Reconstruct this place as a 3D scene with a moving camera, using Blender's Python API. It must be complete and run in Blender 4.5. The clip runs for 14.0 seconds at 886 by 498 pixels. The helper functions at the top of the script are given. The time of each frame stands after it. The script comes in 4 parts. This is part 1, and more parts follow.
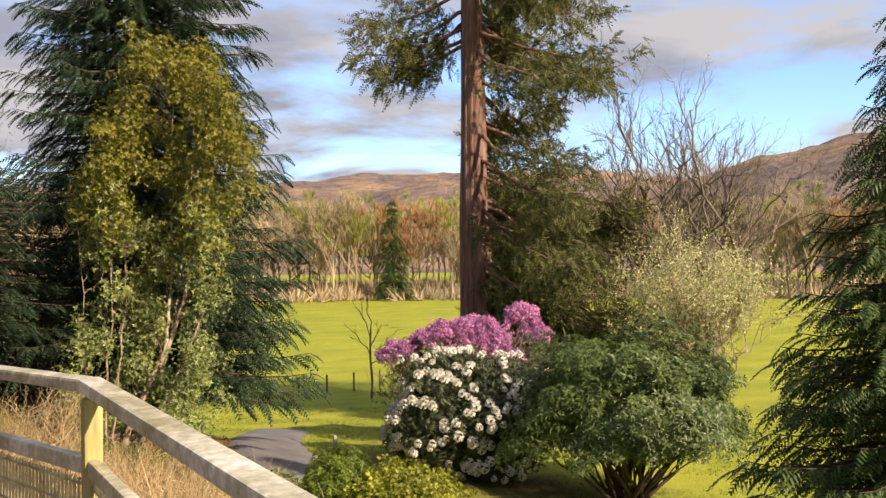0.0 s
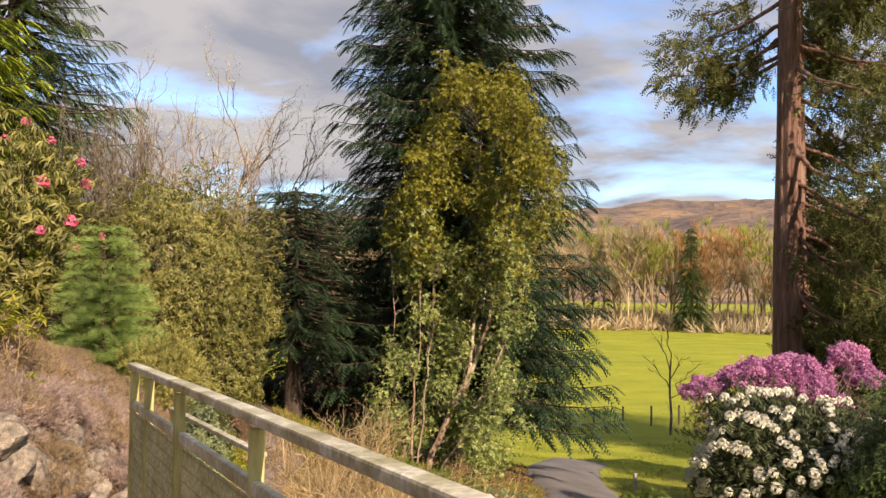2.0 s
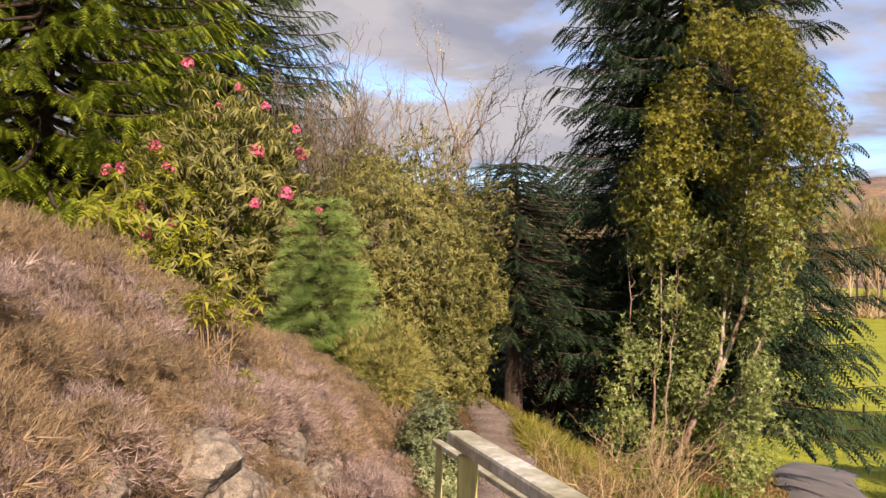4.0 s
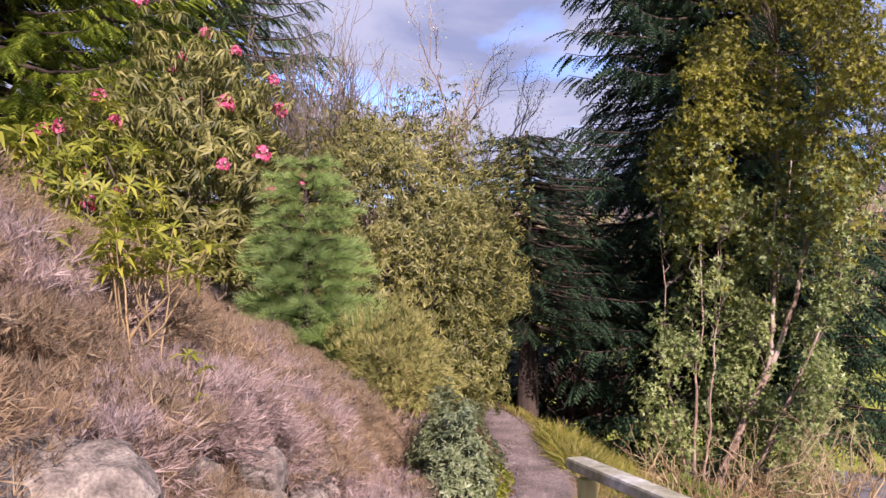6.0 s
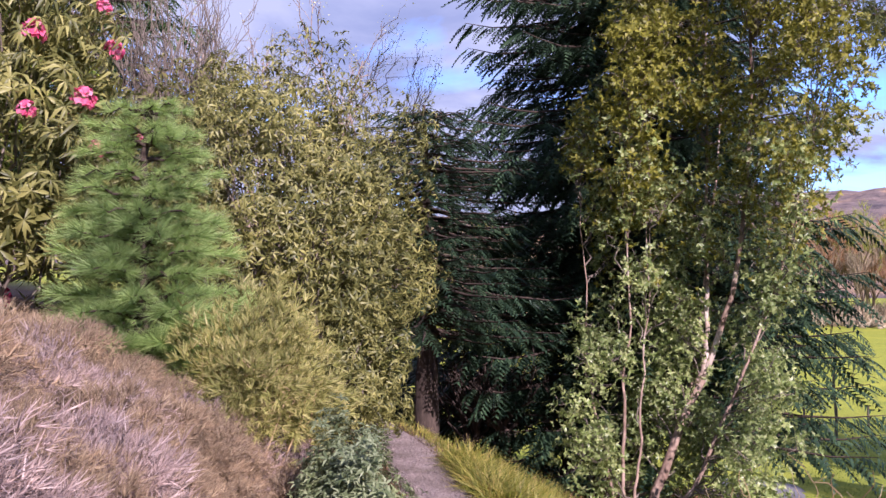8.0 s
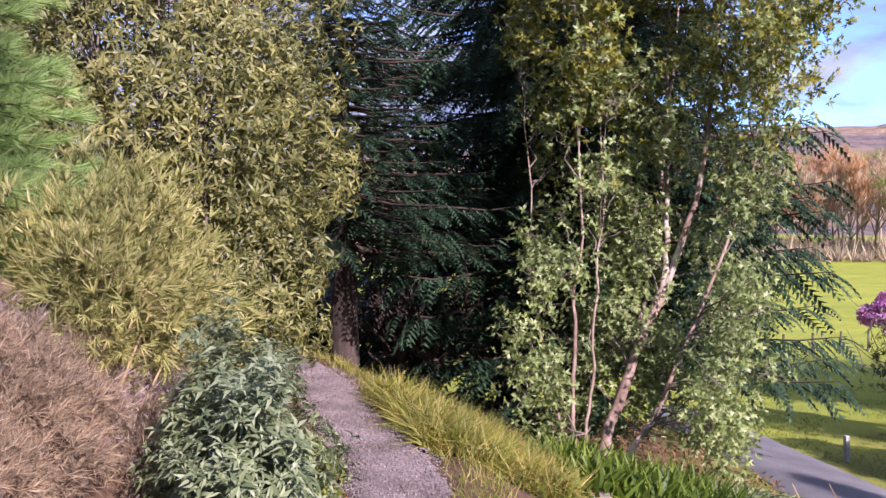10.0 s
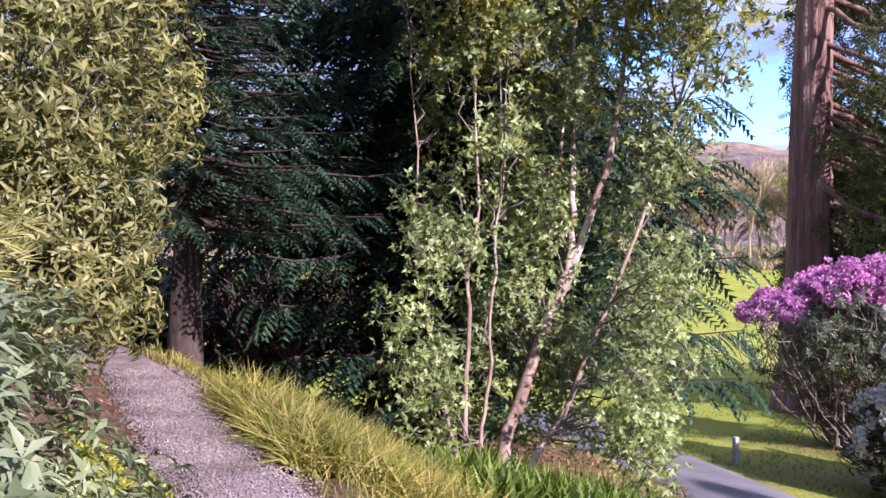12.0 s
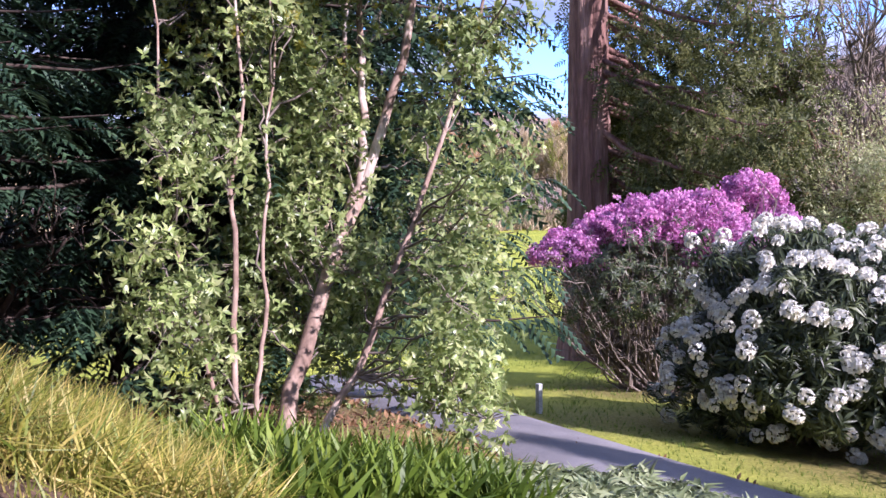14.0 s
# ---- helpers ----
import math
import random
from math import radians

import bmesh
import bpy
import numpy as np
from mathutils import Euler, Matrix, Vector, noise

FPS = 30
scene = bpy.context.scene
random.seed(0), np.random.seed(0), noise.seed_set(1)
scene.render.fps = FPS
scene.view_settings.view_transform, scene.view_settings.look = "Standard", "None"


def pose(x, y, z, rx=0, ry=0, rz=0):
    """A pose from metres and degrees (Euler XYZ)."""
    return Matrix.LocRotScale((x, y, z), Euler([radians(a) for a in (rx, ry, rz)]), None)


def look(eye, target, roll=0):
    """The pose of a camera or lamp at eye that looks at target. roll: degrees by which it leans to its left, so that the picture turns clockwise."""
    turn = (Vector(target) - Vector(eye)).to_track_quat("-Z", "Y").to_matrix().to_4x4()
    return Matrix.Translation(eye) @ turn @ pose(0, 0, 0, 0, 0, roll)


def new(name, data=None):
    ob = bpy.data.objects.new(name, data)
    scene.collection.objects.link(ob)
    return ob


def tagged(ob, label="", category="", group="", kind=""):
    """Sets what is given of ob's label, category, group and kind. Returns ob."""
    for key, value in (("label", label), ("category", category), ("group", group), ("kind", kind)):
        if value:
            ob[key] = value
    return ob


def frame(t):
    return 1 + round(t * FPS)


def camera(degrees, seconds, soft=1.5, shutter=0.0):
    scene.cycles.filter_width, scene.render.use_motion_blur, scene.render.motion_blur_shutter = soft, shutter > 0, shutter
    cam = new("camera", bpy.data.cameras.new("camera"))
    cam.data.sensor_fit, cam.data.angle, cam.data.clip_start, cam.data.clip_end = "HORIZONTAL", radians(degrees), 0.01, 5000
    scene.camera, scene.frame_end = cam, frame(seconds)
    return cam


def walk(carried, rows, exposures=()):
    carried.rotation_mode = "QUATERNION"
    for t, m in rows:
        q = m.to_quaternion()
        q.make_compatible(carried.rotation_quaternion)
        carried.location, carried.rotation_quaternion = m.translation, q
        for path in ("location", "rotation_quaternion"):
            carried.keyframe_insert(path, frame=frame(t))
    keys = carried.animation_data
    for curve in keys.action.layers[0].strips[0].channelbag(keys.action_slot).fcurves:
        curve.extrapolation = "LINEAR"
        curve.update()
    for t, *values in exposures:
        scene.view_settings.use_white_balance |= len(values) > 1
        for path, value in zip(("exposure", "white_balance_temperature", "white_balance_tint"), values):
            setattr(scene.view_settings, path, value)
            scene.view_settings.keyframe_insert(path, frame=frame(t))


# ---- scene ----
cam = camera(52.0, 14.0)
PATH = [
    (0, (1.695, 1.880, 2.675), (2.782, 3.558, 2.682), -0.7),
    (0.5, (1.721, 1.988, 2.678), (2.749, 3.703, 2.701), -0.4),
    (1, (1.758, 2.175, 2.666), (2.676, 3.952, 2.705), -0.3),
    (1.5, (1.756, 2.401, 2.666), (2.507, 4.253, 2.723), -0.1),
    (2, (1.752, 2.675, 2.704), (2.255, 4.610, 2.769), 0.8),
    (2.5, (1.620, 3.132, 2.701), (1.879, 5.115, 2.730), 1.3),
    (3, (1.529, 3.739, 2.688), (1.633, 5.736, 2.697), 1.6),
    (4.4, (1.270, 5.600, 2.590), (1.350, 7.598, 2.620), 1.0),
    (5.5, (1.134, 7.008, 2.107), (1.185, 9.006, 2.172), 0.5),
    (6, (1.126, 7.692, 2.139), (1.241, 9.688, 2.183), 0.2),
    (6.5, (1.192, 8.405, 2.105), (1.301, 10.402, 2.156), -0.4),
    (7, (1.184, 9.071, 2.075), (1.457, 11.051, 2.153), -1.1),
    (9.5, (1.411, 11.959, 1.483), (1.858, 13.909, 1.459), 0.1),
    (10, (1.499, 12.455, 1.412), (2.059, 14.374, 1.342), -0.4),
    (10.5, (1.590, 13.010, 1.287), (2.250, 14.897, 1.207), 0.1),
    (11, (1.693, 13.568, 1.160), (2.405, 15.436, 1.087), 0.6),
    (11.5, (1.821, 14.101, 1.034), (2.597, 15.944, 1.000), 0.5),
    (12, (1.933, 14.539, 0.944), (2.795, 16.342, 0.889), 0.6),
    (12.5, (2.066, 14.942, 0.858), (3.039, 16.686, 0.757), -0.8),
    (13, (2.335, 15.432, 0.724), (3.455, 17.084, 0.602), -1.3),
    (13.5, (2.630, 15.945, 0.494), (3.914, 17.471, 0.349), -0.5),
    (14, (2.983, 16.407, 0.333), (4.255, 17.945, 0.212), -0.7),
]
EXPOSURES = [(0.0, 0.95, 7200, 22), (3.2, 0.84, 7500, 22), (5.3, 0.92, 6150, 38), (10.0, 1.22, 5350, 42), (12.5, 1.47, 5200, 42), (14.0, 1.54, 5150, 40)]
walk(cam, [(t, look(eye, target, roll)) for t, eye, target, roll in PATH], EXPOSURES)

# ---- sky, sun ----
SUN_AZ, SUN_EL = 165.0, 31.0      # degrees clockwise from +y, and above the horizon


def make_sky():
    w = bpy.data.worlds.new("sky")
    scene.world = w
    w.use_nodes = True
    nt = w.node_tree
    nt.nodes.clear()
    out = nt.nodes.new("ShaderNodeOutputWorld")
    bg = nt.nodes.new("ShaderNodeBackground")
    sky = nt.nodes.new("ShaderNodeTexSky")
    sky.sky_type = "NISHITA"
    sky.sun_disc = False
    sky.sun_elevation = radians(SUN_EL)
    sky.sun_rotation = radians(SUN_AZ)
    sky.air_density, sky.dust_density, sky.ozone_density = 1.0, 0.3, 2.5
    bg.inputs[1].default_value = 0.142
    tc = nt.nodes.new("ShaderNodeTexCoord")
    sep = nt.nodes.new("ShaderNodeSeparateXYZ")
    nt.links.new(tc.outputs["Generated"], sep.inputs[0])

    def maths(op, a, b):
        m = nt.nodes.new("ShaderNodeMath")
        m.operation = op
        for k, v in enumerate((a, b)):
            if isinstance(v, float):
                m.inputs[k].default_value = v
            else:
                nt.links.new(v, m.inputs[k])
        return m.outputs[0]
    # clouds lie in one layer: the direction is laid out on a plane overhead
    h = maths("ADD", maths("MAXIMUM", sep.outputs[2], 0.0), 0.16)
    flat = nt.nodes.new("ShaderNodeCombineXYZ")
    nt.links.new(maths("DIVIDE", sep.outputs[0], h), flat.inputs[0])
    nt.links.new(maths("DIVIDE", sep.outputs[1], h), flat.inputs[1])
    nt.links.new(maths("MULTIPLY", sep.outputs[2], 2.2), flat.inputs[2])

    def clouds(scale, detail, rough, shift):
        mp = nt.nodes.new("ShaderNodeMapping")
        mp.inputs["Location"].default_value = shift
        nt.links.new(flat.outputs[0], mp.inputs[0])
        n = nt.nodes.new("ShaderNodeTexNoise")
        n.inputs["Scale"].default_value = scale
        n.inputs["Detail"].default_value = detail
        n.inputs["Roughness"].default_value = rough
        n.inputs["Distortion"].default_value = 0.35
        nt.links.new(mp.outputs[0], n.inputs["Vector"])
        return n.outputs[0]
    deep = nt.nodes.new("ShaderNodeMix")
    deep.data_type = "RGBA"
    deep.blend_type = "MULTIPLY"
    deep.inputs["Factor"].default_value = 1.0
    deep.inputs["B"].default_value = (0.62, 0.82, 1.02, 1)
    nt.links.new(sky.outputs[0], deep.inputs["A"])
    cov = nt.nodes.new("ShaderNodeValToRGB")
    cov.color_ramp.elements[0].position = 0.36
    cov.color_ramp.elements[1].position = 0.48
    nt.links.new(clouds(0.95, 8, 0.54, (3.1, 1.7, 0.0)), cov.inputs[0])
    tone = nt.nodes.new("ShaderNodeValToRGB")
    e = tone.color_ramp.elements
    e[0].position, e[0].color = 0.36, (1.3, 1.55, 1.95, 1)
    e[1].position, e[1].color = 0.56, (2.15, 2.35, 2.5, 1)
    nt.links.new(clouds(1.9, 6, 0.55, (0.4, 7.3, 2.0)), tone.inputs[0])
    mix = nt.nodes.new("ShaderNodeMix")
    mix.data_type = "RGBA"
    nt.links.new(cov.outputs[0], mix.inputs["Factor"])
    nt.links.new(deep.outputs["Result"], mix.inputs["A"])
    nt.links.new(tone.outputs[0], mix.inputs["B"])
    nt.links.new(mix.outputs["Result"], bg.inputs[0])
    nt.links.new(bg.outputs[0], out.inputs[0])


make_sky()
sun = new("sun", bpy.data.lights.new("sun", "SUN"))
sun.data.energy = 4.8
sun.data.angle = radians(0.6)
sun.data.color = (1.0, 0.88, 0.68)
_a, _e = radians(SUN_AZ), radians(SUN_EL)
SUN_DIR = Vector((math.sin(_a) * math.cos(_e), math.cos(_a) * math.cos(_e), math.sin(_e)))
sun.matrix_world = look(SUN_DIR * 60, (0, 0, 0))

# ---- materials ----


def nodes_of(name):
    m = bpy.data.materials.new(name)
    m.use_nodes = True
    nt = m.node_tree
    return m, nt, nt.nodes["Principled BSDF"]


def ramp(nt, src, stops):
    r = nt.nodes.new("ShaderNodeValToRGB")
    els = r.color_ramp.elements
    while len(els) < len(stops):
        els.new(0.5)
    for e, (p, c) in zip(els, stops):
        e.position, e.color = p, (*c, 1)
    nt.links.new(src, r.inputs[0])
    return r.outputs[0]


def noise_of(nt, scale, detail=4, rough=0.55, stretch=(1, 1, 1)):
    tc = nt.nodes.new("ShaderNodeTexCoord")
    mp = nt.nodes.new("ShaderNodeMapping")
    mp.inputs["Scale"].default_value = stretch
    n = nt.nodes.new("ShaderNodeTexNoise")
    n.inputs["Scale"].default_value = scale
    n.inputs["Detail"].default_value = detail
    n.inputs["Roughness"].default_value = rough
    nt.links.new(tc.outputs["Object"], mp.inputs[0])
    nt.links.new(mp.outputs[0], n.inputs["Vector"])
    return n.outputs[0]


def mixed(nt, fac, a, b, mode="MIX"):
    m = nt.nodes.new("ShaderNodeMix")
    m.data_type = "RGBA"
    m.blend_type = mode
    if isinstance(fac, float):
        m.inputs["Factor"].default_value = fac
    else:
        nt.links.new(fac, m.inputs["Factor"])
    for key, v in (("A", a), ("B", b)):
        if isinstance(v, tuple):
            m.inputs[key].default_value = (*v, 1)
        else:
            nt.links.new(v, m.inputs[key])
    return m.outputs["Result"]


def bumped(nt, bsdf, h, strength, dist=0.02):
    b = nt.nodes.new("ShaderNodeBump")
    b.inputs["Strength"].default_value = strength
    b.inputs["Distance"].default_value = dist
    nt.links.new(h, b.inputs["Height"])
    nt.links.new(b.outputs[0], bsdf.inputs["Normal"])


def leaf_mat(name, dark, mid, light, rough=0.5, through_light=0.35, patch=0.9):
    """Leaves: each leaf has a tone of its own, on larger patches of tone; light passes through them."""
    m, nt, bsdf = nodes_of(name)
    geo = nt.nodes.new("ShaderNodeNewGeometry")
    col = ramp(nt, geo.outputs["Random Per Island"], [(0.0, dark), (0.5, mid), (1.0, light)])
    big = ramp(nt, noise_of(nt, patch, 3), [(0.35, (0.72, 0.74, 0.72)), (0.65, (1.18, 1.14, 1.0))])
    col = mixed(nt, 1.0, col, big, "MULTIPLY")
    nt.links.new(col, bsdf.inputs["Base Color"])
    bsdf.inputs["Roughness"].default_value = rough
    bsdf.inputs["Specular IOR Level"].default_value = 0.35
    tr = nt.nodes.new("ShaderNodeBsdfTranslucent")
    nt.links.new(col, tr.inputs[0])
    mx = nt.nodes.new("ShaderNodeMixShader")
    mx.inputs[0].default_value = through_light
    nt.links.new(bsdf.outputs[0], mx.inputs[1])
    nt.links.new(tr.outputs[0], mx.inputs[2])
    nt.links.new(mx.outputs[0], nt.nodes["Material Output"].inputs[0])
    return m


def rough_mat(name, stops, scale, fine, rough=0.9, bump=0.5, dist=0.02, stretch=(1, 1, 1)):
    """A matt surface with a coarse and a fine grain."""
    m, nt, bsdf = nodes_of(name)
    col = ramp(nt, noise_of(nt, scale, 5, 0.6, stretch), stops)
    f = noise_of(nt, fine, 4, 0.6, stretch)
    grain = ramp(nt, f, [(0.3, (0.62, 0.62, 0.62)), (0.7, (1.3, 1.3, 1.3))])
    col = mixed(nt, 1.0, col, grain, "MULTIPLY")
    nt.links.new(col, bsdf.inputs["Base Color"])
    bsdf.inputs["Roughness"].default_value = rough
    bsdf.inputs["Specular IOR Level"].default_value = 0.25
    bumped(nt, bsdf, f, bump, dist)
    return m


M_FIR = leaf_mat("fir needles", (0.016, 0.036, 0.022), (0.032, 0.066, 0.036), (0.065, 0.115, 0.06), 0.5, 0.15)
M_CEDAR = leaf_mat("drooping conifer sprays", (0.08, 0.12, 0.018), (0.18, 0.25, 0.025), (0.36, 0.42, 0.04), 0.55, 0.35)
M_CONIFER = leaf_mat("dull conifer sprays", (0.03, 0.058, 0.022), (0.056, 0.105, 0.032), (0.11, 0.17, 0.048), 0.55, 0.2)
M_SEQ = leaf_mat("redwood sprays", (0.06, 0.075, 0.028), (0.12, 0.135, 0.045), (0.2, 0.215, 0.08), 0.6, 0.48)
M_BIRCH = leaf_mat("small glossy leaves", (0.12, 0.17, 0.05), (0.26, 0.33, 0.11), (0.46, 0.5, 0.24), 0.32, 0.45)
M_GOLD = leaf_mat("young golden leaves", (0.11, 0.12, 0.015), (0.2, 0.2, 0.025), (0.32, 0.3, 0.05), 0.45, 0.4)
M_SHRUB = leaf_mat("olive shrub leaves", (0.08, 0.09, 0.025), (0.19, 0.19, 0.055), (0.38, 0.36, 0.13), 0.45, 0.35)
M_RHODO = leaf_mat("rhododendron leaves", (0.04, 0.065, 0.02), (0.08, 0.13, 0.036), (0.155, 0.21, 0.065), 0.4, 0.2)
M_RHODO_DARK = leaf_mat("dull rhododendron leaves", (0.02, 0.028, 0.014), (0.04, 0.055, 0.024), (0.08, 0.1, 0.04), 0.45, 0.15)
M_PALE = leaf_mat("grey-green leaves", (0.08, 0.11, 0.045), (0.19, 0.23, 0.11), (0.37, 0.41, 0.24), 0.4, 0.25)
M_LIME = leaf_mat("yellow-green leaves", (0.14, 0.17, 0.02), (0.27, 0.3, 0.03), (0.46, 0.45, 0.06), 0.45, 0.4)
M_BROOM = leaf_mat("thin yellow-green twigs", (0.2, 0.21, 0.05), (0.36, 0.36, 0.11), (0.55, 0.48, 0.22), 0.6, 0.35)
M_PINE = leaf_mat("soft pine needles", (0.19, 0.29, 0.09), (0.33, 0.47, 0.15), (0.48, 0.6, 0.25), 0.5, 0.45)
M_GRASS = leaf_mat("grass blades", (0.06, 0.1, 0.012), (0.13, 0.2, 0.02), (0.24, 0.31, 0.04), 0.5, 0.4, 0.25)
M_SEDGE = leaf_mat("sedge blades", (0.1, 0.14, 0.015), (0.29, 0.29, 0.045), (0.55, 0.43, 0.14), 0.5, 0.4, 1.4)
M_STRAW = leaf_mat("dead straw stems", (0.22, 0.14, 0.07), (0.42, 0.3, 0.16), (0.6, 0.48, 0.3), 0.8, 0.25)
M_HEATHER = leaf_mat("brown heather sprigs", (0.15, 0.1, 0.07), (0.28, 0.2, 0.13), (0.45, 0.35, 0.23), 0.8, 0.25, 1.1)
M_MAUVE = leaf_mat("mauve heather sprigs", (0.2, 0.145, 0.14), (0.37, 0.275, 0.265), (0.58, 0.47, 0.46), 0.8, 0.25, 1.1)
M_PINK = leaf_mat("magenta petals", (0.42, 0.13, 0.38), (0.62, 0.26, 0.56), (0.8, 0.48, 0.74), 0.5, 0.4)
M_ROSE = leaf_mat("rose petals", (0.6, 0.07, 0.2), (0.8, 0.17, 0.34), (0.9, 0.36, 0.5), 0.5, 0.4)
M_WHITE = leaf_mat("white petals", (0.62, 0.6, 0.56), (0.78, 0.77, 0.73), (0.85, 0.85, 0.82), 0.5, 0.3)
M_BLOSSOM = leaf_mat("pale catkins", (0.32, 0.36, 0.15), (0.5, 0.53, 0.26), (0.68, 0.69, 0.44), 0.6, 0.35)
M_FARLEAF = leaf_mat("far spring leaves", (0.16, 0.19, 0.03), (0.28, 0.31, 0.06), (0.42, 0.43, 0.12), 0.7, 0.3, 0.1)
M_FARTWIG = leaf_mat("far bare twigs", (0.26, 0.2, 0.14), (0.41, 0.33, 0.23), (0.56, 0.47, 0.33), 0.9, 0.2, 0.05)
M_FARRUST = leaf_mat("far russet twigs", (0.25, 0.13, 0.07), (0.4, 0.23, 0.12), (0.55, 0.36, 0.2), 0.9, 0.2, 0.05)
M_LITTER = leaf_mat("fallen leaves", (0.07, 0.035, 0.02), (0.15, 0.08, 0.04), (0.28, 0.17, 0.09), 0.8, 0.1)
M_BARK_RED = rough_mat("fibrous red bark", [(0.3, (0.08, 0.042, 0.034)), (0.5, (0.18, 0.1, 0.08)), (0.7, (0.29, 0.19, 0.155))], 2.2, 14, 0.95, 0.9, 0.06, (1, 1, 0.12))
M_BARK_DARK = rough_mat("dark bark", [(0.3, (0.03, 0.022, 0.018)), (0.7, (0.09, 0.065, 0.05))], 3, 22, 0.95, 0.6, 0.02, (1, 1, 0.3))
M_BARK_PALE = rough_mat("pale smooth bark", [(0.32, (0.13, 0.08, 0.055)), (0.52, (0.28, 0.2, 0.15)), (0.7, (0.5, 0.43, 0.36))], 2.5, 18, 0.8, 0.4, 0.01, (1, 1, 0.5))
M_BARK_GREY = rough_mat("grey bark", [(0.3, (0.09, 0.07, 0.055)), (0.7, (0.24, 0.2, 0.16))], 3, 18, 0.9, 0.4, 0.01, (1, 1, 0.4))
M_ROCK = rough_mat("weathered rock", [(0.3, (0.1, 0.085, 0.07)), (0.5, (0.27, 0.23, 0.19)), (0.68, (0.42, 0.37, 0.3))], 3.0, 22, 0.9, 0.8, 0.03)
M_ROAD = rough_mat("worn asphalt", [(0.35, (0.13, 0.125, 0.13)), (0.65, (0.2, 0.19, 0.19))], 0.9, 90, 0.85, 0.4, 0.004)
M_RAIL = rough_mat("weathered rail timber with algae", [(0.3, (0.24, 0.22, 0.12)), (0.5, (0.44, 0.42, 0.3)), (0.68, (0.7, 0.69, 0.62))], 7, 60, 0.36, 0.3, 0.003)
M_POST = rough_mat("pale yellow-green timber", [(0.3, (0.34, 0.3, 0.12)), (0.6, (0.5, 0.45, 0.2)), (0.75, (0.58, 0.53, 0.28))], 5, 45, 0.7, 0.25, 0.003, (1, 1, 0.15))
M_WIRE = rough_mat("dull wire", [(0.3, (0.3, 0.26, 0.14)), (0.7, (0.48, 0.43, 0.26))], 8, 60, 0.6, 0.1, 0.001)
M_DECK = rough_mat("grey deck boards", [(0.3, (0.16, 0.14, 0.11)), (0.7, (0.3, 0.27, 0.22))], 4, 40, 0.85, 0.4, 0.004)
M_STAKE = rough_mat("grey stake", [(0.3, (0.3, 0.3, 0.28)), (0.7, (0.5, 0.5, 0.48))], 6, 50, 0.8, 0.3, 0.003)


def gravel_mat():
    m, nt, bsdf = nodes_of("pinkish gravel")
    tc = nt.nodes.new("ShaderNodeTexCoord")
    v = nt.nodes.new("ShaderNodeTexVoronoi")
    v.inputs["Scale"].default_value = 85
    nt.links.new(tc.outputs["Object"], v.inputs["Vector"])
    sep = nt.nodes.new("ShaderNodeSeparateColor")
    nt.links.new(v.outputs["Color"], sep.inputs[0])
    col = ramp(nt, sep.outputs[0], [(0.0, (0.18, 0.145, 0.13)), (0.5, (0.27, 0.225, 0.205)), (1.0, (0.4, 0.345, 0.32))])
    big = ramp(nt, noise_of(nt, 1.6, 4), [(0.35, (0.6, 0.56, 0.52)), (0.65, (1.1, 1.05, 1.05))])
    col = mixed(nt, 1.0, col, big, "MULTIPLY")
    nt.links.new(col, bsdf.inputs["Base Color"])
    bsdf.inputs["Roughness"].default_value = 0.9
    bumped(nt, bsdf, v.outputs["Distance"], 0.8, 0.02)
    return m


M_GRAVEL = gravel_mat()


def ground_mat():
    """Lawn and meadow, with brown litter and soil by patches; the patches also darken a shaded verge."""
    m, nt, bsdf = nodes_of("turf and soil")
    fine = noise_of(nt, 18, 5, 0.65)
    grass = ramp(nt, fine, [(0.3, (0.14, 0.165, 0.02)), (0.5, (0.25, 0.285, 0.035)), (0.7, (0.38, 0.4, 0.065))])
    sweep = ramp(nt, noise_of(nt, 0.16, 5, 0.6, (1, 2.2, 1)), [(0.35, (0.82, 0.86, 0.8)), (0.65, (1.2, 1.12, 1.0))])
    grass = mixed(nt, 1.0, grass, sweep, "MULTIPLY")
    soil_shade = ramp(nt, noise_of(nt, 9, 5, 0.65), [(0.3, (0.05, 0.03, 0.02)), (0.6, (0.15, 0.095, 0.055)), (0.8, (0.27, 0.19, 0.1))])
    att = nt.nodes.new("ShaderNodeAttribute")
    att.attribute_name = "soil_shade"
    col = mixed(nt, att.outputs["Fac"], grass, soil_shade)
    nt.links.new(col, bsdf.inputs["Base Color"])
    bsdf.inputs["Roughness"].default_value = 0.95
    bsdf.inputs["Specular IOR Level"].default_value = 0.15
    bumped(nt, bsdf, fine, 0.6, 0.06)
    return m


M_GROUND = ground_mat()


def hill_mat():
    m, nt, bsdf = nodes_of("heath and bracken hillside")
    a = ramp(nt, noise_of(nt, 0.012, 7, 0.62), [(0.3, (0.15, 0.135, 0.14)), (0.5, (0.25, 0.2, 0.18)), (0.62, (0.38, 0.27, 0.17)), (0.75, (0.3, 0.28, 0.26))])
    f = noise_of(nt, 0.08, 6, 0.7)
    g = ramp(nt, f, [(0.35, (0.6, 0.6, 0.64)), (0.65, (1.2, 1.15, 1.1))])
    nt.links.new(mixed(nt, 1.0, a, g, "MULTIPLY"), bsdf.inputs["Base Color"])
    bsdf.inputs["Roughness"].default_value = 1.0
    bsdf.inputs["Specular IOR Level"].default_value = 0.0
    bumped(nt, bsdf, f, 1.0, 8.0)
    return m


M_HILL = hill_mat()

# ---- mesh helpers ----
RNG = np.random.default_rng(7)


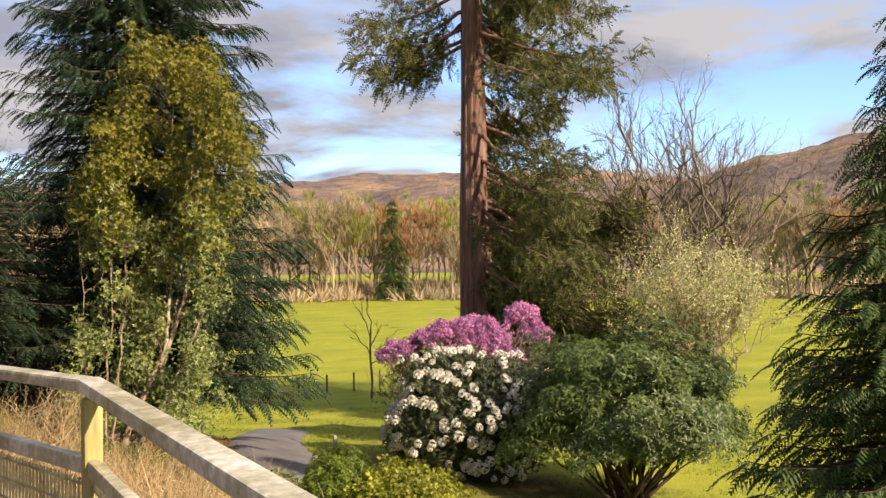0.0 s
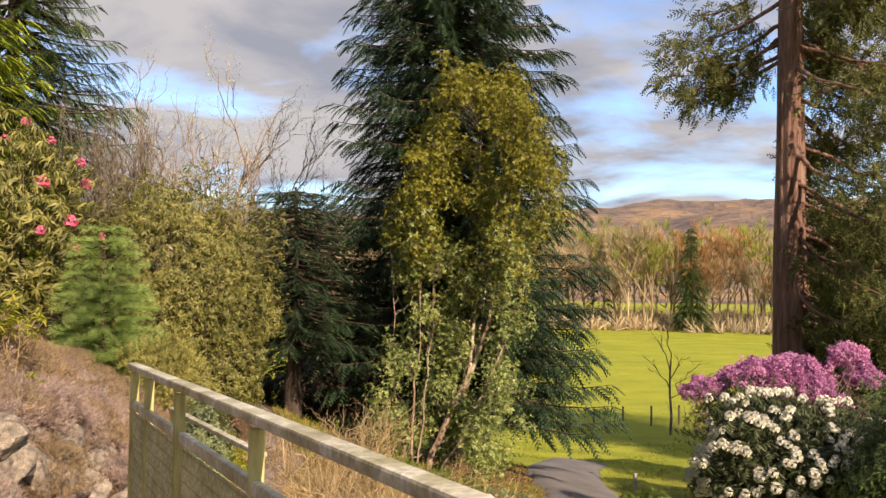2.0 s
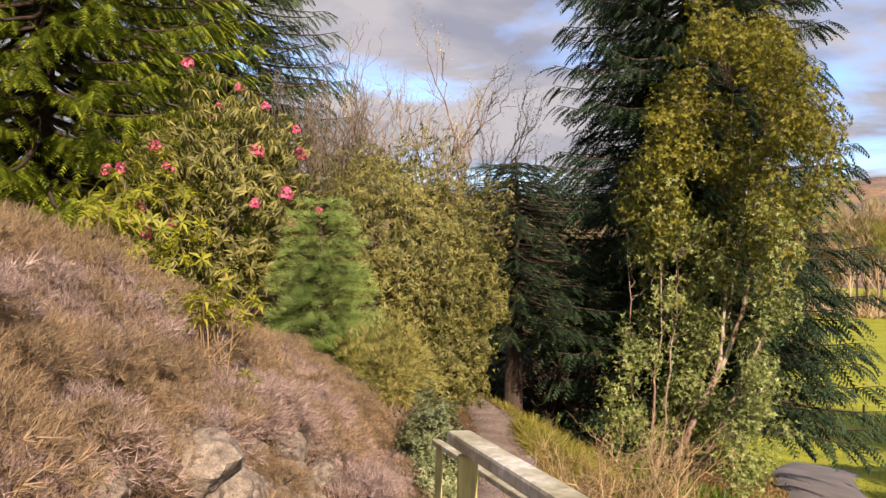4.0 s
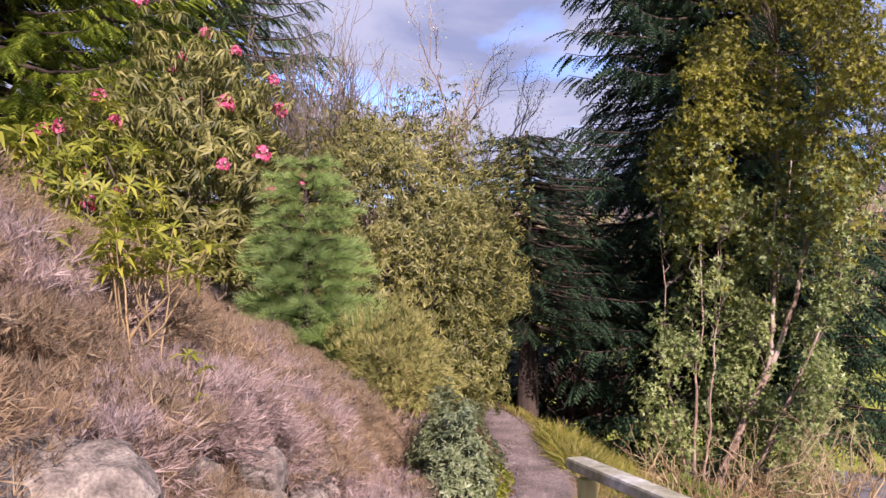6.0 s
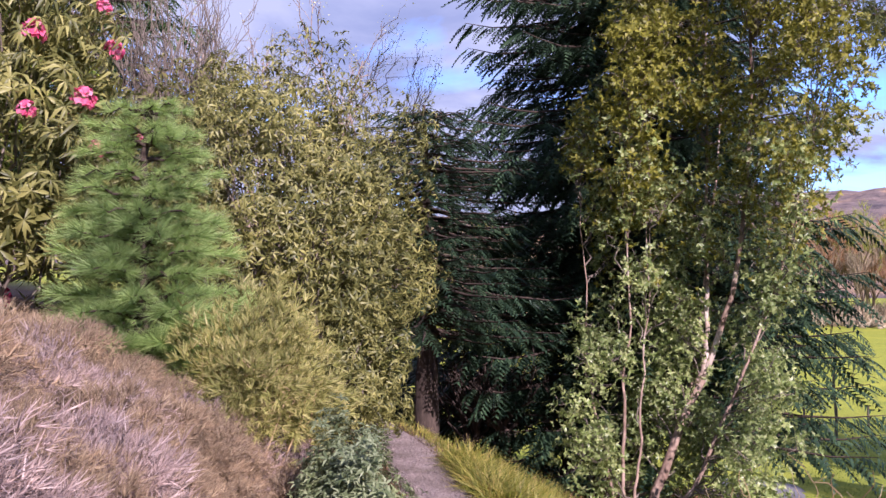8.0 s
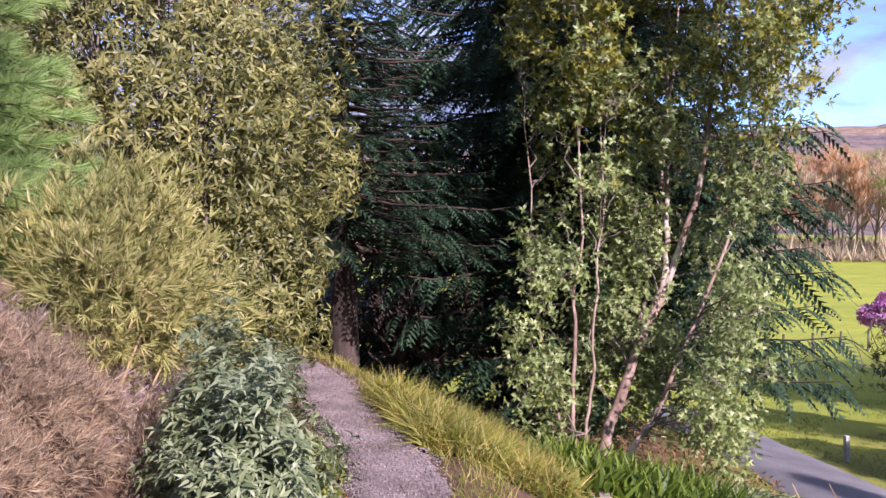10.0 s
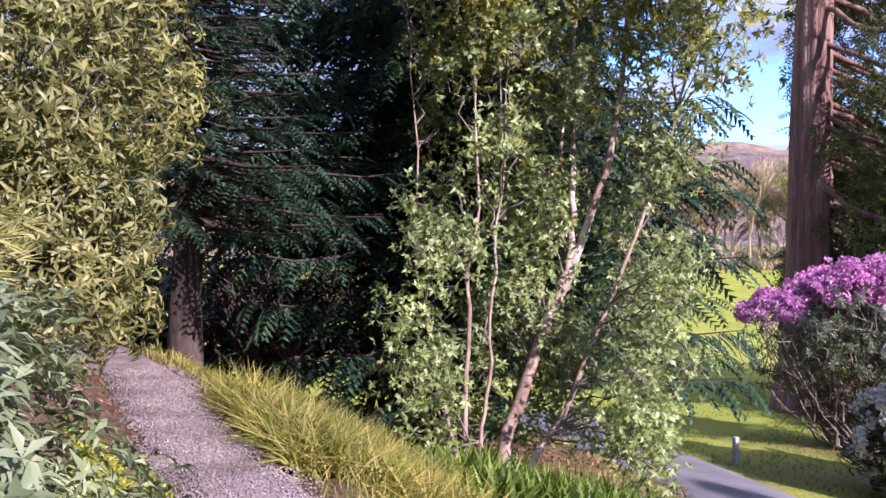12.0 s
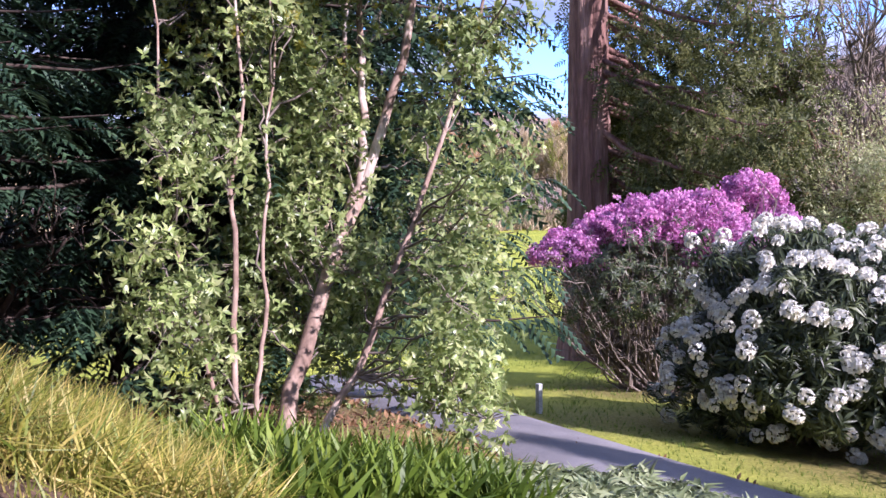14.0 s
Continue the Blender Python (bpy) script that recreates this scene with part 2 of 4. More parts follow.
def link_mesh(name, V, F, mat, parent=None, label="", smooth=False):
    """One mesh object from numpy triangles or quads."""
    V, F = np.asarray(V, np.float32), np.asarray(F, np.int32)
    me = bpy.data.meshes.new(name)
    n = F.shape[1]
    me.vertices.add(len(V))
    me.vertices.foreach_set("co", V.ravel())
    me.loops.add(F.size)
    me.loops.foreach_set("vertex_index", F.ravel())
    me.polygons.add(len(F))
    me.polygons.foreach_set("loop_start", np.arange(0, F.size, n, dtype=np.int32))
    if smooth:
        me.polygons.foreach_set("use_smooth", np.ones(len(F), bool))
    me.update(calc_edges=True)
    me.materials.append(mat)
    ob = new(name, me)
    if parent is not None:
        ob.parent = parent
    if label:
        ob["label"] = label
    if parent is not None and name in ("foliage", "upper_foliage", "twigwork", "limbwork", "branchwork", "blossom", "trunkwork", "russet_twigwork", "spring_foliage", "far_conifer_crown"):
        ob["kind"] = "stuff"
    return ob


def part(name, bm, material, parent, label=""):
    me = bpy.data.meshes.new(name)
    bm.to_mesh(me)
    bm.free()
    me.materials.append(material)
    ob = new(name, me)
    ob.parent = parent
    if label:
        ob["label"] = label
    return ob


def empty(name, at, label, category, group="", kind=""):
    ob = new(name)
    ob.location = at
    ob.empty_display_size = 0.2
    return tagged(ob, label, category, group, kind)


def unit(a):
    return a / np.maximum(np.linalg.norm(a, axis=-1, keepdims=True), 1e-9)


def scatter(tv, tf, P, D, U, S):
    """Copies of a template (its +y laid along D, its +z near U) at the places P, at sizes S."""
    y = unit(D)
    x = unit(np.cross(y, U))
    z = np.cross(x, y)
    S = np.asarray(S, float)
    S = S[:, None] * np.ones(3) if S.ndim == 1 else S
    V = (P[:, None] + tv[None, :, :1] * (x * S[:, :1])[:, None] + tv[None, :, 1:2] * (y * S[:, 1:2])[:, None] + tv[None, :, 2:] * (z * S[:, 2:])[:, None])
    F = tf[None] + (np.arange(len(P)) * len(tv))[:, None, None]
    return V.reshape(-1, 3), F.reshape(-1, tf.shape[1])


def merge(parts):
    V, F, n = [], [], 0
    for v, f in parts:
        V.append(v)
        F.append(f + n)
        n += len(v)
    return np.concatenate(V), np.concatenate(F)


def leaf_t(w=0.22, fold=0.08, droop=0.15):
    v = np.array([(0, 0, 0), (-w, 0.45, fold), (w, 0.45, fold), (0, 1, -droop), (0, 0.5, 0)], float)
    return v, np.array([(0, 4, 1), (0, 2, 4), (1, 4, 3), (4, 2, 3)])


def whorl_t(n=8, w=0.16, rise=0.35, droop=0.25, seed=1):
    """A rosette of leaves round a shoot that points along +y."""
    r = np.random.default_rng(seed)
    a = np.arange(n) * 2.4 + r.normal(0, 0.2, n)
    up = rise + r.normal(0, 0.18, n)
    D = np.stack([np.cos(a), up, np.sin(a)], 1)
    return scatter(*leaf_t(w, 0.05, droop), np.zeros((n, 3)), D, np.tile((0.0, 1.0, 0.0), (n, 1)) + r.normal(0, 0.1, (n, 3)), 0.8 + 0.4 * r.random(n))


def frond_t(n=9, w=0.42, droop=0.25, width=0.05, seed=1):
    """A flat conifer spray: a stem along +y with slim twigs on both sides."""
    r = np.random.default_rng(seed)
    V, F = [(-0.012, 0, 0), (0.012, 0, 0), (0, 1, -droop)], [(0, 1, 2)]
    for k in range(n):
        s = (k + 0.5) / n
        L = w * (1 - s * 0.75) * (0.8 + 0.4 * r.random())
        for side in (-1, 1):
            b = len(V)
            y, z = s, -droop * s * s
            V += [(0, y - width, z), (0, y + width, z), (side * L, y + L * 0.75, z - L * 0.3 - 0.04 * r.random()), (side * L * 0.5, y + L * 0.2 + width * 1.6, z - L * 0.06)]
            F += [(b, b + 2, b + 3), (b, b + 3, b + 1)] if side > 0 else [(b, b + 3, b + 2), (b, b + 1, b + 3)]
    return np.array(V, float), np.array(F)


def tuft_t(n=14, spread=0.8, width=0.03, seed=2):
    """A tuft of needles or stems round +y."""
    r = np.random.default_rng(seed)
    V, F = [], []
    for k in range(n):
        a, s = r.random() * 6.283, spread * math.sqrt(r.random())
        d = Vector((math.cos(a) * s, 1.0, math.sin(a) * s)).normalized() * (0.7 + 0.3 * r.random())
        side = d.cross(Vector((r.normal(), r.normal(), r.normal()))).normalized() * width
        b = len(V)
        V += [tuple(-side), tuple(side), tuple(d)]
        F.append((b, b + 1, b + 2))
    return np.array(V, float), np.array(F)


def blade_t(width=0.05, bend=0.5):
    v = np.array([(-width, 0, 0), (width, 0, 0), (-width * 0.8, 0.55, 0.1 * bend), (width * 0.8, 0.55, 0.1 * bend), (0, 0.95, 0.55 * bend)], float)
    return v, np.array([(0, 1, 3), (0, 3, 2), (2, 3, 4)])


def tube(pts, rad, sides=6, wob=0.0, seed=0):
    """A tapered tube of triangles along a polyline."""
    pts, rad = np.asarray(pts, float), np.asarray(rad, float)
    t = unit(np.gradient(pts, axis=0))
    ref = np.where(np.abs(t[:, 2:]) > 0.9, np.array([[1.0, 0, 0]]), np.array([[0, 0, 1.0]]))
    x = unit(np.cross(t, ref))
    for i in range(1, len(x)):
        x[i] = unit((x[i - 1] - t[i] * (x[i - 1] @ t[i]))[None])[0]
    y = np.cross(t, x)
    a = np.arange(sides) / sides * 2 * np.pi
    r = rad[:, None] * (1 + wob * np.random.default_rng(seed).normal(0, 1, (1, sides)))
    V = pts[:, None] + (x[:, None] * np.cos(a)[None, :, None] + y[:, None] * np.sin(a)[None, :, None]) * r[..., None]
    n = len(pts)
    i, j = np.meshgrid(np.arange(n - 1), np.arange(sides), indexing="ij")
    p, q = (i * sides + j).ravel(), (i * sides + (j + 1) % sides).ravel()
    F = np.concatenate([np.stack([p, q, q + sides], 1), np.stack([p, q + sides, p + sides], 1)])
    return V.reshape(-1, 3), F


def bent(a, b, n=6, wander=0.1, sag=0.0, r=None):
    """A slightly crooked line from a to b."""
    r = r or RNG
    a, b = np.asarray(a, float), np.asarray(b, float)
    s = np.linspace(0, 1, n)[:, None]
    p = a + (b - a) * s
    w = r.normal(0, wander, (n, 3)) * np.sin(np.pi * s)
    p = p + w
    p[:, 2] -= sag * (4 * s * (1 - s))[:, 0]
    return p


def box_bm(bm, a, b, wide, high, up=(0, 0, 1), bevel=0.006):
    """A bevelled timber from a to b."""
    a, b = Vector(a), Vector(b)
    d = b - a
    y = d.normalized()
    x = y.cross(Vector(up)).normalized()
    z = x.cross(y)
    m = Matrix(((x.x * wide, y.x * d.length, z.x * high, 0), (x.y * wide, y.y * d.length, z.y * high, 0), (x.z * wide, y.z * d.length, z.z * high, 0), (0, 0, 0, 1)))
    m = Matrix.Translation((a + b) / 2) @ m
    g = bmesh.ops.create_cube(bm, size=1.0, matrix=m)
    if bevel:
        es = list({e for v in g["verts"] for e in v.link_edges})
        bmesh.ops.bevel(bm, geom=es, offset=bevel, segments=2, affect="EDGES", profile=0.6)


def lumps(P, amp, scale):
    return np.array([noise.noise(Vector(p) * scale) for p in P]) * amp


# ---- lie of the land ----
def path_x(y):
    return np.interp(y, (-20, 5, 7, 9, 12, 14.5, 16.5, 19.8, 22, 24, 27, 32), (1.7, 1.6, 1.15, 1.2, 1.4, 2.0, 2.45, 3.2, 3.18, 3.25, 3.0, 2.2))


def path_z(y):
    return np.interp(y, (-20, 2, 6.6, 9, 12, 14.5, 16.4, 20, 26, 40), (1.0, 0.85, 0.78, 0.68, 0.12, -0.4, -0.68, -0.72, -0.75, -1.2))


def land(x, y):
    """Height of the ground: a path cut into a slope, with a bank above it and a fall to the flat meadow below it."""
    x, y = np.asarray(x, float), np.asarray(y, float)
    xc, zc = path_x(y), path_z(y)
    up = np.maximum(xc - 0.6 - x, 0)
    down = np.maximum(x - xc - 0.7, 0)
    amp = np.interp(y, (10, 14, 18, 24), (4.4, 4.4, 3.2, 2.6))
    z = zc + amp * (1 - np.exp(-up / 2.9)) + 0.06 * np.maximum(up - 4, 0)
    low = -6.0
    z = np.where(down > 0, low + (zc - low) * np.exp(-down * 0.33 / np.maximum(zc - low, 0.5)), z)
    z = z - 0.5 * (1 - np.exp(-down / 1.2)) * np.exp(-down / 8) * np.clip((y - 12) / 6, 0, 1)
    fade = np.clip((y - 30) / 30, 0, 1)
    z = np.where(x > xc, z * (1 - fade) + low * fade, z)
    return z


def make_ground():
    g = np.concatenate([-np.geomspace(2500, 22, 26), np.arange(-20, 34, 0.3), np.geomspace(35, 2500, 34)])
    h = np.concatenate([-np.geomspace(2500, 16, 26), np.arange(-14, 46, 0.3), np.geomspace(47, 2500, 34)])
    X, Y = np.meshgrid(g, h, indexing="ij")
    Z = land(X, Y)
    near = (np.abs(X - 7) < 32) & (np.abs(Y - 16) < 36)
    bump = np.zeros_like(Z)
    idx = np.argwhere(near)
    for i, j in idx:
        bump[i, j] = 0.07 * noise.noise(Vector((X[i, j] * 0.9, Y[i, j] * 0.9, 0))) + 0.03 * noise.noise(Vector((X[i, j] * 3.1, Y[i, j] * 3.1, 4)))
    on_path = np.exp(-((X - path_x(Y)) / 0.7) ** 2)
    Z = Z + bump * (1 - 0.85 * on_path)
    a, b = len(g), len(h)
    i, j = np.meshgrid(np.arange(a - 1), np.arange(b - 1), indexing="ij")
    p = (i * b + j).ravel()
    F = np.stack([p, p + b, p + b + 1, p + 1], 1)
    ob = link_mesh("ground", np.stack([X.ravel(), Y.ravel(), Z.ravel()], 1), F, M_GROUND, smooth=True)
    up = X - path_x(Y)
    soil_shade = np.clip((3.2 - up) / 1.6, 0, 1)
    soil_shade = np.maximum(soil_shade, np.exp(-(((X - 8) / 4.5) ** 2 + ((Y - 27) / 3.8) ** 2)))
    soil_shade = np.maximum(soil_shade, np.exp(-(((X - 4) / 5.5) ** 2 + ((Y - 34) / 7) ** 2) ** 2))
    # these two: brown soil, with the shade on the rhododendron verge coloured in
    soil_shade = np.maximum(soil_shade, 0.9 * np.exp(-(((X - 16.5) / 3.4) ** 2 + ((Y - 22.0) / 2.6) ** 2)))
    soil_shade = np.maximum(soil_shade, 0.65 * np.exp(-(((X - 15.5) / 3.2) ** 2 + ((Y - 26) / 2.6) ** 2)))
    soil_shade = np.maximum(soil_shade, 0.8 * np.exp(-(((X - 20) / 3) ** 2 + ((Y - 29.5) / 2.4) ** 2)))
    soil_shade = np.maximum(soil_shade, 0.85 * np.exp(-(((X - 4) / 3.4) ** 2 + ((Y - 9) / 5) ** 2)))
    soil_shade *= np.clip(1 - (np.hypot(X - 5, Y - 15) - 30) / 20, 0, 1)
    att = ob.data.attributes.new("soil_shade", "FLOAT", "POINT")
    att.data.foreach_set("value", soil_shade.astype(np.float32).ravel())
    return tagged(ob, "green meadow and sloping garden ground with bare soil", "ground", kind="structure")


make_ground()


def strip(name, line, wide, lift, mat, label, category, edge=0.06, seed=1):
    """A strip of surface laid on the ground along a line of (x, y)."""
    r = np.random.default_rng(seed)
    line = np.asarray(line, float)
    t = unit(np.gradient(line, axis=0))
    nrm = np.stack([t[:, 1], -t[:, 0]], 1)
    cols = 9
    V = []
    for k in range(cols):
        s = (k / (cols - 1) - 0.5) * wide
        jit = r.normal(0, edge, len(line)) if k in (0, cols - 1) else np.zeros(len(line))
        p = line + nrm * (s + jit)[:, None]
        crown = lift * (1 - (2 * k / (cols - 1) - 1) ** 6) - 0.03 * (k in (0, cols - 1))
        V.append(np.stack([p[:, 0], p[:, 1], land(p[:, 0], p[:, 1]) + crown], 1))
    V = np.stack(V, 1).reshape(-1, 3)
    n = len(line)
    i, j = np.meshgrid(np.arange(n - 1), np.arange(cols - 1), indexing="ij")
    p = (i * cols + j).ravel()
    return tagged(link_mesh(name, V, np.stack([p, p + 1, p + cols + 1, p + cols], 1), mat, smooth=True), label, category, kind="structure")


ys = np.arange(7.0, 33, 0.2)
strip("path", np.stack([path_x(ys), ys], 1), 0.84, 0.075, M_GRAVEL, "pinkish grey gravel footpath along a bank", "path", 0.09)
s = np.linspace(0, 1, 90)[:, None]
q0, q1, q2 = np.array([(16.0, 36.0)]), np.array([(9.0, 25.0)]), np.array([(11.2, 12.0)])
strip("road", (1 - s) ** 2 * q0 + 2 * s * (1 - s) * q1 + s * s * q2, 2.5, 0.12, M_ROAD, "worn grey asphalt drive through the lawn", "road", 0.03)


def make_hills():
    """Rounded heath hills beyond the meadow, in two ranges."""
    def ridge(name, d0, d1, prof, seed, label):
        az = np.linspace(-60, 115, 240)
        rows = 26
        V = []
        for k in range(rows):
            f = k / (rows - 1)
            d = d0 + (d1 - d0) * f
            for a in az:
                el = np.interp(a, *prof)
                top = d1 * math.tan(radians(el)) + 2
                rise = (math.sin(f * math.pi / 2)) ** 1.3
                x, y = d * math.sin(radians(a)), d * math.cos(radians(a))
                nz = noise.fractal(Vector((x * 0.006, y * 0.006, seed)), 0.9, 2.1, 6)
                V.append((x, y, -7 + (top + 7) * rise * (1 + 0.1 * nz) + 6 * nz * rise))
        n = len(az)
        i, j = np.meshgrid(np.arange(rows - 1), np.arange(n - 1), indexing="ij")
        p = (i * n + j).ravel()
        ob = link_mesh(name, V, np.stack([p, p + 1, p + n + 1, p + n], 1), M_HILL, smooth=True)
        tagged(ob, label, "hill", kind="structure")
    ridge("hill_1", 420, 1500, ((-60, 0, 20, 27, 32, 36, 40, 46, 52, 60, 70, 115), (3.5, 3.4, 3.7, 4.0, 4.5, 4.5, 4.1, 4.0, 4.2, 5.0, 5.5, 5)), 1.0, "brown heath hill beyond the meadow")
    ridge("hill_2", 330, 800, ((-60, 36, 41, 47, 52, 57, 61, 75, 115), (0.0, 0.0, 1.4, 3.6, 5.2, 6.6, 7.0, 7.4, 6.5)), 5.0, "sunlit russet bracken hillside")


make_hills()

# ---- plants ----
def blob_points(n, centre, radii, shell=0.62, rough=0.25, seed=1, flat_base=-0.75):
    """Places and outward directions over an uneven ellipsoid."""
    r = np.random.default_rng(seed)
    d = unit(r.normal(0, 1, (int(n * 1.6), 3)))
    d = d[d[:, 2] > flat_base][:n]
    k = np.array([noise.noise(Vector(p) * 2.1 + Vector((seed, 0, 0))) + 0.5 * noise.noise(Vector(p) * 4.7 + Vector((0, seed, 0))) for p in d])
    rad = (shell + (1 - shell) * r.random(len(d)) ** 0.6) * (1 + rough * k)
    return np.asarray(centre) + d * np.asarray(radii) * rad[:, None], d


def stems(base, tips, r0, name, mat, parent, sides=5, wander=0.15, n=6, seed=1):
    r = np.random.default_rng(seed)
    out = []
    for t in tips:
        b = np.asarray(base) + np.array([r.normal(0, 0.12), r.normal(0, 0.12), 0])
        p = bent(b, t, n, wander, 0, r)
        link_mesh(name, *tube(p, np.linspace(r0, r0 * 0.25, n) * (0.6 + 0.6 * r.random()), sides), mat, parent, smooth=True)


def bush(name, at, radii, mat, template, count, size, label, category="shrub", high=0.0, bark=M_BARK_GREY, n_stems=12, r0=0.035, seed=1, shell=0.55, rough=0.3, upward=0.5, flowers=None, flat_base=-0.75, part_name="foliage"):
    """A shrub: stems from the ground, foliage, and flower heads if it has them."""
    at = np.asarray(at, float)
    r = np.random.default_rng(seed)
    root = empty(name, at, label, category)
    c = np.array([0, 0, radii[2] * 0.95 + high])
    P, d = blob_points(count, c, radii, shell, rough, seed, flat_base)
    D = d + r.normal(0, 0.35, d.shape) + np.array([0, 0, upward])
    U = np.cross(D, r.normal(0, 1, d.shape))
    link_mesh(part_name, *scatter(*template, P, D, U, size * (0.65 + 0.7 * r.random(len(P)))), mat, root)
    if n_stems:
        tips, _ = blob_points(n_stems, c, np.asarray(radii) * 0.8, 0.7, 0.2, seed + 5)
        stems((0, 0, -0.1), tips, r0, "stem", bark, root, seed=seed)
    if flowers:
        fm, fn, fs, flo, name_f = flowers
        P, d = blob_points(fn, c, np.asarray(radii) * 1.02, 0.93, rough, seed, flat_base)
        keep = P[:, 2] > c[2] + flo * radii[2]
        P, d = P[keep], d[keep]
        D = unit(d + np.array([0, 0, 0.5]))
        if fn > 100:
            keep = np.array([noise.noise(Vector(p) * 1.5 + Vector((seed, 1, 0))) for p in P]) > -0.1
            P, D = P[keep], D[keep]
        data = None
        for k in range(len(P)):
            if data is None:
                ob = link_mesh(name_f, *TRUSS, fm, root)
                data = ob.data
            else:
                ob = new(name_f, data)
                ob.parent = root
            ob.location = P[k]
            ob.rotation_mode = "QUATERNION"
            ob.rotation_quaternion = Vector(D[k]).to_track_quat("Y", "Z")
            ob.scale = [fs * (0.7 + 0.5 * r.random())] * 3
    return root


def truss_t(n=46, seed=3):
    """A domed flower head of cupped petals."""
    r = np.random.default_rng(seed)
    d = unit(r.normal(0, 1, (n * 3, 3)))
    d = d[d[:, 1] > -0.25][:n]
    t = np.cross(d, r.normal(0, 1, d.shape))
    return scatter(*leaf_t(0.55, 0.22, 0.12), d * 0.42 + np.array([0, 0.1, 0]), unit(t) + d * 0.45, d + r.normal(0, 0.2, d.shape), 0.3 + 0.14 * r.random(len(d)))


LEAF = leaf_t(0.2)
TRUSS = truss_t()
TRUSS_SMALL = truss_t(15, 4)
WHORL_SIX = whorl_t(6, 0.14, 0.2, 0.3, 14)
WHORL_FALL = whorl_t(6, 0.135, -0.1, 0.45, 15)
WHORL = whorl_t()
WHORL_SLIM = whorl_t(9, 0.11, 0.25, 0.35, 4)
WHORL_DROOP = whorl_t(9, 0.1, -0.25, 0.5, 5)
SPRIG = whorl_t(6, 0.2, 0.8, 0.1, 6)
FROND = frond_t()
FROND_FIR = frond_t(7, 0.37, 0.32, 0.052, 3)


def conifer(name, at, tall, reach, mat, label, template=FROND, levels=46, per=8, droop=0.18, size=0.8, first=0.03, seed=1, bark=M_BARK_DARK, fronds=15, trunk=0.28, hang=0.3, taper=0.85, side=None, round_top=0.0):
    """A conifer: tapered trunk, whorls of limbs that sag and lift at the tip, and flat sprays along them."""
    r = np.random.default_rng(seed)
    root = empty(name, at, label, "tree")
    zs = np.linspace(-0.3, tall, 14)
    pts = np.stack([r.normal(0, 0.03, 14), r.normal(0, 0.03, 14), zs], 1)
    link_mesh("trunk", *tube(pts, np.linspace(trunk, 0.03, 14), 12, 0.06, seed), bark, root, smooth=True)
    limbs, P, D, U, S = [], [], [], [], []
    for k in range(levels):
        f = first + (1 - first) * (k + r.random() * 0.7) / levels
        z = tall * f
        L0 = reach * ((1 - f) ** taper) * (1 if not round_top else min(1, (f / round_top) ** 0.5))
        for q in range(per):
            a = (q + r.random()) / per * 2 * math.pi + k
            L = L0 * (0.6 + 0.55 * r.random()) + 0.25
            if side is not None:
                g = math.cos(a - side)
                if g < -0.1 and r.random() < 0.85:
                    continue
            n = 7
            s = np.linspace(0, 1, n)
            out = np.array([math.cos(a), math.sin(a), 0])
            p = np.array([0, 0, z]) + out * (L * s)[:, None]
            p[:, 2] += L * (-droop * 1.6 * s + droop * 0.9 * s ** 3) + r.normal(0, 0.02, n)
            limbs.append(tube(p, np.linspace(0.012 + 0.012 * L, 0.006, n), 4))
            m = max(4, int(fronds * L / reach + 3))
            ss = 0.22 + 0.78 * (np.arange(m) + r.random(m)) / m
            c = np.stack([np.interp(ss, s, p[:, i]) for i in range(3)], 1)
            sd = np.where(r.random(m) < 0.5, 1, -1)[:, None]
            across = np.array([-out[1], out[0], 0])
            d = out * (0.35 + 0.8 * ss[:, None]) + across * sd * (1.0 - 0.7 * ss[:, None]) + r.normal(0, 0.16, (m, 3))
            d[:, 2] -= hang * (0.6 + 0.8 * r.random(m))
            P.append(c)
            D.append(d)
            U.append(np.tile((0.0, 0.0, 1.0), (m, 1)) + r.normal(0, 0.25, (m, 3)))
            S.append(size * (0.55 + 0.6 * r.random(m)) * (0.55 + 0.45 * (1 - f)))
    link_mesh("limbwork", *merge(limbs), bark, root)
    link_mesh("foliage", *scatter(*template, np.concatenate(P), np.concatenate(D), np.concatenate(U), np.concatenate(S)), mat, root)
    return root


def twiggy(a, b, r0, depth, r, out, spread=0.55, kids=4, shrink=0.6, wander=0.06, ends=None):
    """A limb and its branches, into out; the outermost tips into ends."""
    L = np.linalg.norm(np.asarray(b) - np.asarray(a))
    n = 5
    p = bent(a, b, n, wander * L, 0, r)
    out.append(tube(p, np.linspace(r0, r0 * 0.45, n), 5 if depth > 1 else 3))
    if depth == 0:
        if ends is not None:
            ends.append(p[-1])
            ends.append(p[2])
        return
    d = unit((p[-1] - p[0])[None])[0]
    for k in range(kids):
        f = 0.35 + 0.65 * (k + r.random()) / kids
        base = np.array([np.interp(f, np.linspace(0, 1, n), p[:, i]) for i in range(3)])
        dd = d + r.normal(0, spread, 3)
        dd[2] += 0.22
        dd = dd / np.linalg.norm(dd)
        twiggy(base, base + dd * L * shrink * (0.7 + 0.5 * r.random()), r0 * 0.55, depth - 1, r, out, spread, kids, shrink, wander, ends)


